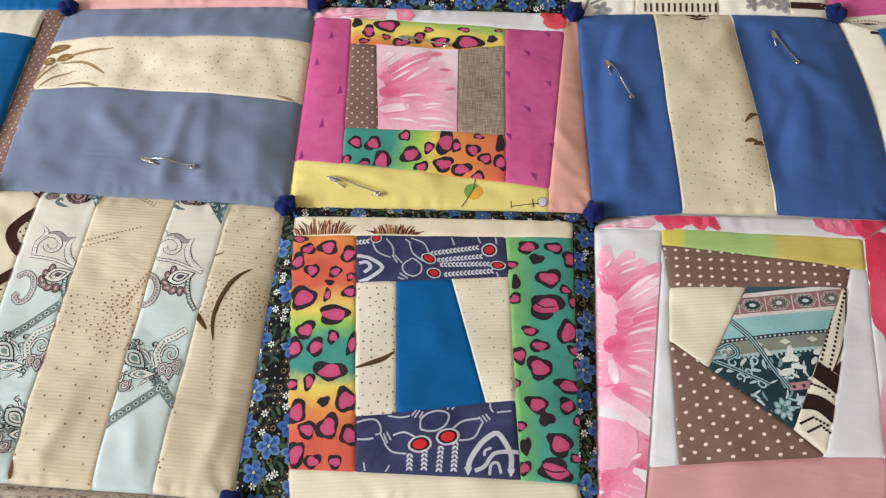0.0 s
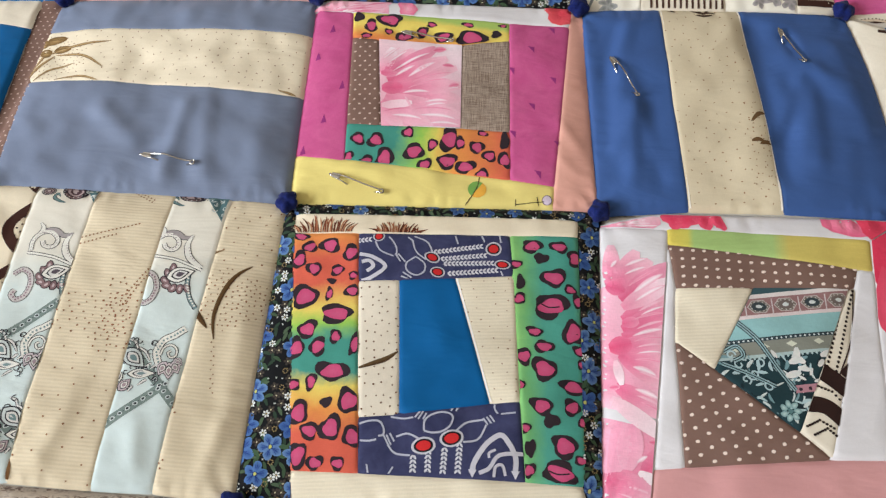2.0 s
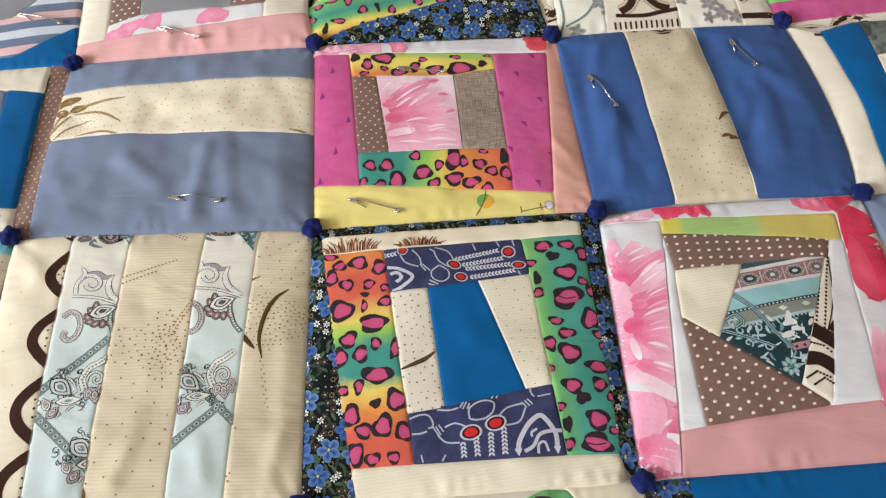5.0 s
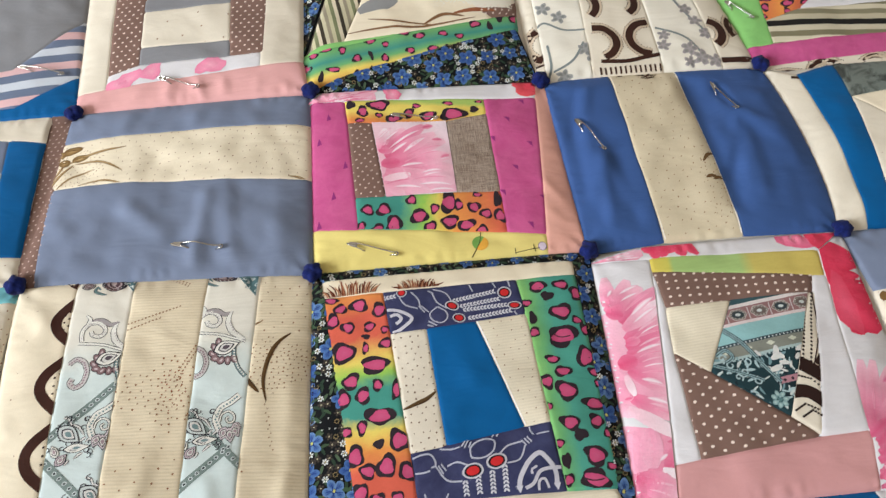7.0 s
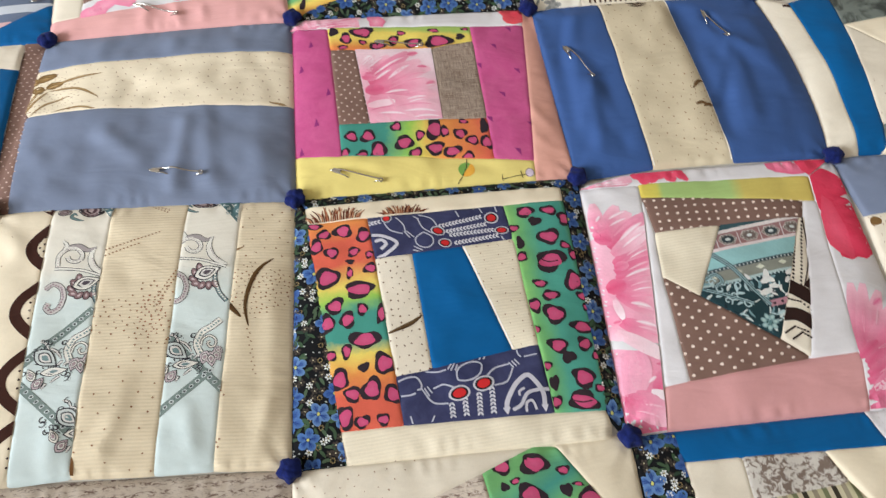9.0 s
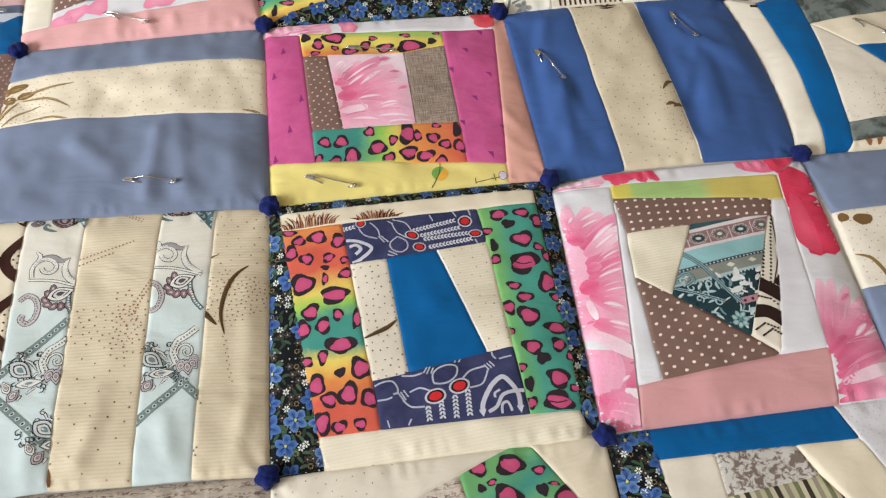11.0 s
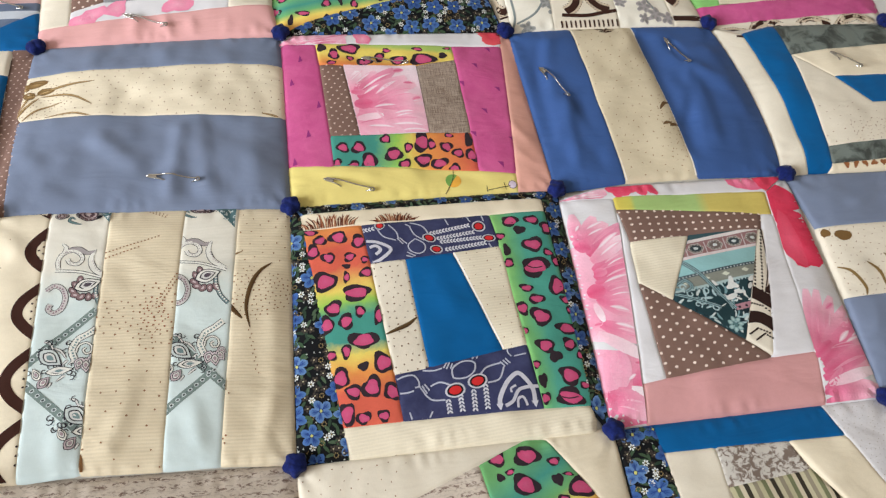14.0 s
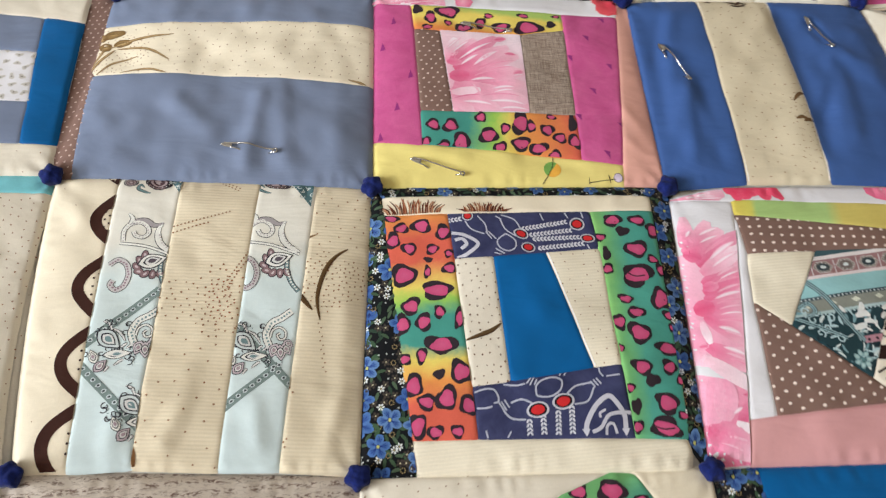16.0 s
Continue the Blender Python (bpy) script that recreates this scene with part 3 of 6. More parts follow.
def bloom(p, x, y, size, a0, a1, seed, many=13, deep=(222, 92, 132), pale=(238, 168, 190)):
    """A big painted flower: broad petals that pale towards their tips, streaked with white."""
    rnd = random.Random(seed)
    for k in range(many):
        a = radians(a0 + (a1 - a0) * (k + rnd.uniform(0.2, 0.8)) / many)
        far, wide = size * rnd.uniform(0.72, 1.0), size * rnd.uniform(0.28, 0.42)
        tone = rnd.uniform(0, 0.6)
        tip = tuple(q + (250 - q) * tone for q in pale)
        prev = None
        for s in np.linspace(0, 1, 9):
            half = wide / 2 * math.sin(math.pi * (0.1 + 0.82 * s)) ** 0.6
            bend = 0.14 * size * s * s * math.sin(k * 2.1)
            px, py = x + far * s * math.cos(a) - bend * math.sin(a), y + far * s * math.sin(a) + bend * math.cos(a)
            f = min(1, s * 1.3)
            mid = tuple(d + (t - d) * f for d, t in zip(deep, tip))
            left = tuple(q * 0.6 + 0.4 * w for q, w in zip(mid, (250, 232, 238)))
            right = tuple(q * 0.8 + 0.2 * w for q, w in zip(mid, (224, 110, 146)))
            row = ((px - half * math.sin(a), py + half * math.cos(a)), (px, py), (px + half * math.sin(a), py - half * math.cos(a)), mid, left, right)
            if prev:
                p.poly([prev[0], prev[1], row[1], row[0]], [prev[4], prev[3], row[3], row[4]], 1 + k % 3)
                p.poly([prev[1], prev[2], row[2], row[1]], [prev[3], prev[5], row[5], row[3]], 1 + k % 3)
            prev = row
    for k in range(int(many * 2.4)):
        a = radians(a0 + (a1 - a0) * (k + rnd.uniform(0, 1)) / (many * 2.4))
        s0 = rnd.uniform(0.18, 0.5)
        s1 = min(1.0, s0 + rnd.uniform(0.3, 0.5))
        bend = rnd.uniform(-0.12, 0.12)
        pts = [(x + size * f * math.cos(a + bend * (f - s0)), y + size * f * math.sin(a + bend * (f - s0))) for f in np.linspace(s0, s1, 4)]
        p.stroke(pts, size * rnd.uniform(0.02, 0.05), rnd.choice([(248, 226, 234), (246, 214, 224), (242, 192, 208), (232, 148, 176), (228, 130, 162)]), 4, True)


def petal(p, x, y, turn, far, wide, base, tip, level=2, bend=0.0):
    """One painted petal from its root at (x, y): its colour runs from the base to the tip, with finely streaked sides."""
    prev = None
    for f in np.linspace(0, 1, 10):
        half = wide / 2 * math.sin(math.pi * (0.08 + 0.84 * f)) ** 0.7
        a = turn + bend * f
        px, py = x + far * f * math.cos(a), y + far * f * math.sin(a)
        mid = tuple(b + (t - b) * f for b, t in zip(base, tip))
        side = tuple(q * 0.82 + 0.18 * w for q, w in zip(mid, (248, 222, 230)))
        row = ((px - half * math.sin(a), py + half * math.cos(a)), (px, py), (px + half * math.sin(a), py - half * math.cos(a)), mid, side)
        if prev:
            p.poly([prev[0], prev[1], row[1], row[0]], [prev[4], prev[3], row[3], row[4]], level)
            p.poly([prev[1], prev[2], row[2], row[1]], [prev[3], prev[4], row[4], row[3]], level)
        prev = row


def painted(p, ox, oy, ax, ay, bx, by, petals, streaks):
    """Petals and streaks of a painted flower, laid out on a sheet whose axes are given in mm."""
    at = lambda u, v: (ox + ax * u + bx * v, oy + ay * u + by * v)
    for u0, v0, u1, v1, wide, base, tip, level in petals:
        (x0, y0), (x1, y1) = at(u0, v0), at(u1, v1)
        petal(p, x0, y0, math.atan2(y1 - y0, x1 - x0), math.hypot(x1 - x0, y1 - y0), wide, base, tip, level)
    for u0, v0, u1, v1, wide, rgb in streaks:
        um, vm = (u0 + u1) / 2, (v0 + v1) / 2 - 0.06 * abs(u1 - u0)
        p.brush([at(u0, v0), at(um, vm), at(u1, v1)], wide * 1.5, rgb, (239, 172, 194), 6)


def braid(p, x0, y0, x1, y1, wide):
    """A plait of small pale leaves."""
    far = math.hypot(x1 - x0, y1 - y0)
    wx, wy = (x1 - x0) / far, (y1 - y0) / far
    for k in range(max(2, int(far / 2.6))):
        s = k * 2.6 + 1
        for side in (-1, 1):
            x, y = x0 + wx * s - wy * side * wide * 0.22, y0 + wy * s + wx * side * wide * 0.22
            p.blob(x, y, 3.1, 1.5, (206, 206, 214), 1, math.atan2(wy, wx) + side * 0.6, 0.08, k, n=7)


def gem(p, x, y, w, h, turn):
    """A red oval stone in a dark and pale setting."""
    p.blob(x, y, w, h, (196, 194, 202), 1, turn, 0.02, n=18)
    p.blob(x, y, w * 0.8, h * 0.78, (30, 26, 32), 2, turn, 0.02, n=18)
    p.blob(x, y, w * 0.6, h * 0.58, (206, 46, 48), 3, turn, 0.03, n=16)


def hair(p, x0, x1, y, tall, seed):
    rnd = random.Random(seed)
    for k in range(40):
        f = k / 39
        x = x0 + (x1 - x0) * f
        lean = (f - 0.45) * 9 + rnd.uniform(-4, 3)
        high = tall * (0.55 + 0.45 * math.sin(math.pi * f) + rnd.uniform(-0.4, 0.15))
        p.stroke([(x, y - 1.5), (x + lean * 0.3, y + high * 0.55), (x + lean, y + high)], 1.0, rnd.choice([(122, 66, 44), (92, 50, 36), (164, 106, 76), (184, 132, 100), (112, 60, 42)]), 1 + k % 3, True)


def band(p, y0, y1, rgb, level=1, x0=282, x1=384, slope=0.13, x_mid=339):
    n = 8
    for k in range(n):
        a, b = x0 + (x1 - x0) * k / n, x0 + (x1 - x0) * (k + 1) / n
        f = lambda x, y: (x, y + (x - x_mid) * slope)
        p.poly([f(a, y0), f(a, y1), f(b, y1), f(b, y0)], rgb, level)


INKY, MAUVE, SEA = (52, 49, 56), (158, 136, 146), (116, 140, 142)


def lined(p, pts, wide, fill, taper=False):
    """A drawn shape: dark outline, pale filling, a row of fine dots along its middle."""
    p.stroke(pts, wide, INKY, 1, taper)
    p.stroke(pts, wide - 0.9, fill, 2, taper)


def paisley(p, ox, oy, bands, drops):
    """Scrolls, beaded bands and leaf clusters in grey ink, from an origin (mm)."""
    m = lambda *pts: [(x + ox, y + oy) for x, y in pts]
    for a, b in bands:
        p.stroke([a, ((a[0] + b[0]) / 2, (a[1] + b[1]) / 2), b], 5.8, (124, 140, 136), 1)
        n = int(math.hypot(b[0] - a[0], b[1] - a[1]) / 5)
        for k in range(n + 1):
            x, y = a[0] + (b[0] - a[0]) * k / n, a[1] + (b[1] - a[1]) * k / n
            p.blob(x, y, 3.4, 2.8, (204, 212, 212), 2, 0.5, 0.1, k, n=8)
            p.blob(x, y, 1.9, 1.5, (46, 54, 58), 3, 0.5, 0.1, k, n=8)
            p.dot(x + 1.8, y + 1.9, 0.7, (50, 58, 62), 3)
    pale, mauve, sea, bone = (222, 220, 216), (172, 152, 158), (122, 146, 148), (236, 234, 226)

    def q(*pts, ex=0.0, ey=0.0):
        return [(-88.4 + 0.209 * (u - 378) + 0.044 * (v - 460) + ox + ex, -104.4 + 0.0145 * (u - 378) - 0.2426 * (v - 460) + oy + ey) for u, v in pts]

    def leaf(a, b, wide, fill, heart, ex=0.0, ey=0.0):
        """A pointed leaf with a dark rim, a pale rim within it and a heart."""
        (x0, y0), (x1, y1) = q(a, b, ex=ex, ey=ey)
        mx, my, turn, far = (x0 + x1) / 2, (y0 + y1) / 2, math.atan2(y1 - y0, x1 - x0), math.hypot(x1 - x0, y1 - y0)
        for k, (f, rgb) in enumerate(((1.0, INKY), (0.88, fill), (0.62, INKY), (0.5, pale), (0.3, heart))):
            n, ring = 9, []
            for i in range(n):
                t = i / (n - 1)
                ring.append((far * f * (t - 0.5), wide * f * 0.5 * math.sin(math.pi * t ** 0.8)))
            for i in range(n - 2, 0, -1):
                t = i / (n - 1)
                ring.append((far * f * (t - 0.5), -wide * f * 0.5 * math.sin(math.pi * t ** 0.8)))
            p.poly([(mx + u * math.cos(turn) - v * math.sin(turn), my + u * math.sin(turn) + v * math.cos(turn)) for u, v in ring], rgb, 4 + 2 * k)

    def beads(pts, wide, rgb):
        for (xa, ya), (xb, yb) in zip(pts, pts[1:]):
            for k in range(max(1, int(math.hypot(xb - xa, yb - ya) / 1.9))):
                f = k / max(1, int(math.hypot(xb - xa, yb - ya) / 1.9))
                p.dot(xa + (xb - xa) * f, ya + (yb - ya) * f, wide, rgb, 4)

    # a spotted scroll with long leaves
    stem = q((437, 235), (470, 240), (520, 250), (560, 266), (600, 284))
    lined(p, stem, 2.4, bone)
    curl = q((448, 228), (452, 198), (472, 176), (504, 170), (526, 186), (527, 206), (509, 219), (488, 213), (482, 199))
    lined(p, curl, 3.4, bone)
    beads(curl, 0.8, mauve)
    lined(p, q((474, 182), (492, 166), (522, 166), (548, 182), (578, 176)), 4.6, (168, 160, 160), True)
    lined(p, q((470, 138), (482, 156), (472, 176), (452, 196)), 3.6, bone, True)
    lined(p, q((576, 172), (556, 204), (560, 240), (582, 264), (604, 276)), 5.0, bone, True)
    beads(q((560, 214), (566, 240), (584, 262)), 0.9, mauve)
    # a mauve hook
    hook = q((404, 300), (430, 287), (454, 302), (459, 334), (442, 366), (416, 377), (401, 362), (411, 348))
    lined(p, hook, 4.2, (204, 198, 196))
    beads(hook, 1.5, (150, 124, 134))
    # a fringed flower seen from the side
    for u, v, turn in ((484, 312, 2.4), (490, 328, 2.9), (508, 336, -2.3), (530, 338, -1.7), (552, 336, -1.3), (494, 292, 2.0), (512, 276, 1.6)):
        (x, y), = q((u, v))
        p.blob(x, y, 7.6, 5.2, INKY, 1, turn, 0.1, u, n=12)
        p.blob(x, y, 6.4, 4.0, (142, 114, 116), 2, turn, 0.1, u, n=12)
        p.blob(x, y, 3.0, 1.6, (206, 190, 192), 3, turn, 0.1, u, n=8)
    leaf((486, 306), (582, 286), 11.5, bone, (92, 82, 90))
    chain = q((562, 290), (554, 326), (560, 366), (578, 396))
    lined(p, chain, 3.4, sea)
    beads(chain, 1.5, bone)
    # knots of leaves, spirals and petals over the crossing bands
    for dx, dy in drops:
        ex, ey = dx + 87, dy + 121
        ex, ey = ex - ox, ey - oy
        leaf((362, 506), (424, 558), 12, (204, 212, 210), sea, ex, ey)
        leaf((370, 574), (458, 572), 6.5, bone, sea, ex, ey)
        leaf((344, 618), (384, 586), 7, (190, 174, 178), mauve, ex, ey)
        leaf((352, 596), (338, 556), 6, bone, mauve, ex, ey)
        arm = q((466, 552), (458, 516), (480, 484), (514, 470), (548, 452), ex=ex, ey=ey)
        lined(p, arm, 5.0, bone)
        beads(arm, 1.5, sea)
        spiral = q((470, 524), (480, 504), (502, 496), (518, 508), (514, 526), (498, 530), (492, 518), (502, 512), ex=ex, ey=ey)
        lined(p, spiral, 2.0, bone)
        for a, b, w in (((488, 540), (462, 580), 7.5), ((496, 542), (492, 592), 7.5), ((504, 540), (522, 576), 7.0), ((508, 534), (534, 552), 6.0)):
            leaf(a, b, w, (212, 200, 204), mauve, ex, ey)
        for a, b in (((400, 500), (440, 540)), ((420, 560), (444, 548)), ((430, 590), (400, 604)), ((384, 606), (372, 620)), ((440, 560), (470, 548)), ((380, 480), (404, 508))):
            lined(p, q(a, ((a[0] + b[0]) / 2 + 6, (a[1] + b[1]) / 2 - 6), b, ex=ex, ey=ey), 2.2, pale, True)
    # small curls and dots that fill the knots
    rnd = random.Random(17)
    for dx, dy in drops:
        for k in range(26):
            x, y, r, a = dx + rnd.uniform(-12, 22), dy + rnd.uniform(-16, 12), rnd.uniform(1.4, 2.8), rnd.uniform(0, 6.3)
            p.stroke([(x + r * (1 - i / 8) * math.cos(a + i * 0.9), y + r * (1 - i / 8) * math.sin(a + i * 0.9)) for i in range(6)], 0.6, INKY, 3)
            p.dot(x + r, y - r, 0.8, SEA, 3)
    # dark medallions at the far end
    p.poly([(-60.0 + ox, 5.0 + oy), (-41.0 + ox, 4.0 + oy), (-43.0 + ox, -20.0 + oy)], (82, 112, 116), 2)
    rnd = random.Random(23)
    for k in range(16):
        f, g = rnd.random(), rnd.random()
        f, g = (f, g) if f + g < 1 else (1 - f, 1 - g)
        x, y, r, a = -60.0 + ox + f * 19.0 + g * 17.0, 5.0 + oy + f * -1.0 + g * -25.0, rnd.uniform(1.2, 2.4), rnd.uniform(0, 6.3)
        p.stroke([(x + r * (1 - i / 8) * math.cos(a + i * 0.9), y + r * (1 - i / 8) * math.sin(a + i * 0.9)) for i in range(6)], 0.7, (206, 214, 212), 3)
        p.dot(x - r, y, 0.9, (44, 62, 68), 3)
    lined(p, [(-71.0 + ox, -8.0 + oy), (-75.0 + ox, -7.0 + oy), (-80.0 + ox, -4.0 + oy), (-79.0 + ox, -0.0 + oy), (-76.0 + ox, -3.0 + oy)], 2.6, (112, 140, 140), True)
    for cx, cy, w, h in ((-67.0, 2.0, 20, 13), (-86, 2, 10, 8)):
        for f, rgb in ((1.0, INKY), (0.9, (128, 104, 104)), (0.72, (70, 52, 58)), (0.6, (176, 156, 156)), (0.42, (84, 60, 66)), (0.24, (196, 180, 180))):
            p.blob(cx + ox, cy + oy, w * f, h * f, rgb, 2 + int((1 - f) * 6), -0.2, 0.06, n=16)
        for k in range(16):
            a = k * 0.3927
            p.dot(cx + ox + w * 0.4 * math.cos(a), cy + oy + h * 0.4 * math.sin(a), 0.8, (222, 220, 216), 5)


def arc(x, y, r, a0, a1, n=7):
    return [(x + r * math.cos(radians(a0 + (a1 - a0) * k / (n - 1))), y + r * math.sin(radians(a0 + (a1 - a0) * k / (n - 1)))) for k in range(n)]


def swirl(p, lines, wide=7):
    """Brown ribbon scrolls edged with dotted lace on cream."""
    for pts in lines:
        q = np.array(pts, float)
        p.stroke(q, wide + 5, (206, 188, 164), 1)
        p.stroke(q, wide, (60, 36, 28), 2)
        way = np.gradient(q, axis=0)
        side = np.stack((-way[:, 1], way[:, 0]), 1) / np.maximum(np.hypot(*way.T), 1e-6)[:, None]
        for off in (wide * 0.5 + 2.6, -wide * 0.5 - 2.6):
            line = q + side * off
            for a, b in zip(line, line[1:]):
                n = max(2, int(np.hypot(*(b - a)) / 2.4))
                for k in range(n):
                    c = a + (b - a) * k / n
                    p.dot(c[0], c[1], 1.2, (60, 40, 34), 3)


# -- block with slate bands
p = Patch(1, 1, BROWN, "brown cotton strip with white polka dots", (-224, 186), (-205, 183), (-209, 4), (-226, 10))
polka(p, 5.5, 4.6, 1.5, 2, rgb=(205, 182, 170))
Patch(1, 1, SLATE, "slate blue satin strip", (-205, 184), (1, 181), (2, 145), (-209, 147))
p = Patch(1, 1, WARM, "cream sateen strip with a brown bud print", (-209, 147), (2, 145), (1, 87), (-211, 96))
specks(p, 5.6)
specks(p, 2.9, where=lambda x, y: x < -168 and (x + 211) * 0.5 + abs(y - 118) < 30)
for pts, w in (([(-200, 123), (-178, 130), (-151, 133)], 2.6), ([(-194, 122), (-171, 119), (-152, 107)], 2.4), ([(-214, 96), (-205, 110), (-195, 121)], 2.8), ([(-188, 96), (-166, 98), (-146, 90)], 2.0), ([(-206, 96), (-194, 107), (-176, 112)], 2.0), ([(-212, 103), (-205, 118), (-202, 124)], 2.2), ([(-17, 91), (-8, 89), (-1, 85)], 2.2)):
    p.stroke(pts, w, (150, 118, 74), 2, True, (112, 82, 48))
    p.stroke(pts, w * 0.3, (196, 168, 122), 3, True)
for x, y, w, h, a in ((-198, 137, 17, 9, 0.2), (-209, 133, 13, 9, 0.5), (-190, 127, 15, 7, 0.1), (-203, 124, 11, 8, -0.2)):
    p.blob(x, y, w, h, (176, 146, 98), 2, a, 0.08, edge=(116, 88, 52))
    p.stroke([(x - w * 0.35, y), (x, y + 0.8), (x + w * 0.35, y + 0.4)], 0.7, (96, 70, 42), 3, True)
Patch(1, 1, SLATE, "wide slate blue satin strip with soft folds", (-211, 96), (1, 87), (-1, -1), (-211, 5), b2=1.5)

# -- block with the magenta frame
p = Patch(2, 1, WHITE, "white cotton strip with pink petals", (4, 181), (204, 178), (202, 158), (1, 170))
bloom(p, 2, 166, 62, -6, 22, 11, 9, (240, 130, 160))
p.blob(75, 172, 15, 20, (246, 176, 196), 4, 0.5, 0.2, 3, (236, 120, 154))
p.blob(196, 172, 30, 22, (226, 70, 88), 2, 0.2, 0.2, 5, (232, 92, 100))
p = Patch(2, 1, MAGENTA, "magenta cotton strip with small purple marks", (3, 171), (33, 168), (38, 31), (2, 37))
for x, y in ((18, 151), (9, 125), (30, 97), (19, 67), (6, 41)):
    p.poly([(x - 1.6, y - 4), (x + 2.6, y - 3), (x + 0.4, y + 4)], (146, 52, 118))
p = Patch(2, 1, LEO_D, "yellow and orange leopard print strip", (33, 169), (155, 159), (155, 141), (117, 136), (35, 142))
leopard(p, [(48, 154, 10, 12), (62, 160, 18, 13), (45, 144, 9, 5), (62, 149, 6, 6), (74, 144, 13, 11), (88, 149, 9, 10), (104, 144, 13, 11), (126, 143, 21, 15), (123, 156, 9, 5), (145, 147, -8, 7), (150, 156, 6, 4), (38, 163, -9, 8), (95, 156, 8, 5)], 20)
p = Patch(2, 1, BROWN, "small brown patch with white polka dots", (35, 142), (55, 141), (62, 61), (37, 63))
polka(p, 7.6, 4.4, 1.7, 4, rgb=(214, 192, 180))
p = Patch(2, 1, WHITE, "square patch printed with a pink flower", (55, 141), (119, 136), (120, 61), (62, 61))
p.poly([(55, 142), (121, 137), (121, 60), (61, 60)], [(240, 206, 216), (238, 222, 228), (240, 178, 198), (238, 168, 190)], 0)
DEEP, ROSY, PALE, SNOW = (224, 98, 138), (236, 142, 172), (242, 190, 206), (248, 232, 238)
painted(p, 49.5, 142.8, 0.1408, 0.0006, 0.0089, -0.1732, (
    (60, 200, 120, 60, 11, ROSY, SNOW, 1), (80, 200, 230, 70, 12, DEEP, PALE, 1), (90, 220, 350, 60, 14, DEEP, (232, 150, 176), 2), (90, 240, 410, 120, 14, DEEP, PALE, 3),
    (90, 270, 460, 170, 13, DEEP, PALE, 2), (90, 280, 480, 265, 15, DEEP, PALE, 3), (90, 290, 480, 340, 15, DEEP, PALE, 2), (80, 320, 470, 420, 14, ROSY, PALE, 3),
    (70, 340, 320, 480, 14, ROSY, PALE, 2), (60, 350, 160, 480, 12, ROSY, PALE, 1), (60, 280, 170, 275, 12, DEEP, DEEP, 4), (55, 200, 140, 205, 7, DEEP, ROSY, 4), (60, 370, 220, 355, 8, PALE, (246, 218, 226), 4),
), (
    (130, 218, 235, 160, 2.0, SNOW), (200, 222, 350, 140, 2.8, SNOW), (240, 195, 330, 150, 1.4, PALE), (120, 190, 320, 90, 1.8, SNOW), (60, 130, 150, 60, 1.6, SNOW), (90, 150, 200, 75, 1.6, SNOW),
    (170, 306, 310, 298, 2.0, SNOW), (285, 352, 410, 348, 1.8, SNOW), (290, 372, 400, 362, 1.4, SNOW), (110, 420, 280, 440, 2.2, SNOW), (250, 420, 460, 440, 2.6, SNOW), (300, 460, 470, 465, 2.0, SNOW),
    (180, 320, 220, 385, 1.2, PALE), (220, 385, 60, 405, 1.0, DEEP), (200, 280, 420, 235, 1.2, ROSY), (220, 250, 440, 200, 1.0, ROSY), (220, 390, 430, 395, 1.2, ROSY), (330, 80, 405, 70, 4.0, DEEP), (380, 160, 445, 165, 2.6, DEEP), (412, 275, 470, 262, 3.2, (228, 120, 152)), (412, 285, 470, 278, 1.2, SNOW),
))
Patch(2, 1, LINEN, "grey-brown woven linen patch", (119, 136), (155, 141), (156, 59), (120, 61))
p = Patch(2, 1, LEO_C, "teal to orange leopard print strip", (37, 63), (156, 59), (156, 20), (37, 33))
leopard(p, [(46, 50, 10, 10), (59, 49, 11, 12), (82, 56, 8, 10), (87, 40, 13, 15), (66, 34, 13, 18), (40, 35, 7, 10), (53, 31, 11, 10), (95, 29, 10, 11), (100, 46, 7, 10), (112, 51, 13, 20), (120, 48, 7, 10), (111, 33, 14, 12), (124, 29, 14, 10), (132, 45, 10, 11), (141, 38, 9, 10), (136, 23, 10, 9), (152, 35, 9, 13), (136, 57, 7, 5), (152, 51, -7, 14)], 40)
p = Patch(2, 1, MAGENTA, "magenta cotton strip with small purple marks", (155, 159), (202, 158), (187, 16), (156, 20))
for x, y in ((188, 154), (172, 133), (188, 106), (172, 82), (158, 58), (190, 50), (176, 25), (157, 114)):
    p.poly([(x - 2.8, y + 2.4), (x + 2, y + 1.6), (x + 1.8, y - 4)], (146, 52, 118))
p = Patch(2, 1, YELLOW, "yellow cotton strip with a printed disc", (2, 37), (187, 16), (186, 0), (2, -2))
p.blob(133, 12, 13, 13, (120, 168, 84), 1, 0, 0.0, n=20)
for k in range(10):
    a0, a1 = -0.62 - math.pi + math.pi * k / 10 + math.pi, -0.62 + math.pi * (k + 1) / 10
    p.poly([(133, 12), (133 + 6.5 * math.cos(a0 - math.pi / 2), 12 + 6.5 * math.sin(a0 - math.pi / 2)), (133 + 6.5 * math.cos(a1 - math.pi / 2), 12 + 6.5 * math.sin(a1 - math.pi / 2))], (232, 172, 70), 2)
p.stroke([(135, 31), (133, 14), (125, 0)], 0.6, (70, 60, 40), 3)
p.stroke([(160, 1), (180, 4)], 0.6, (70, 60, 40), 3)
p.stroke([(160, 5), (160, 0)], 0.6, (70, 60, 40), 3)
p.stroke([(175, 7), (176, 1)], 0.6, (70, 60, 40), 3)
p.blob(182, 5, 7, 8, (120, 100, 110), 1, 0, 0.02, n=16)
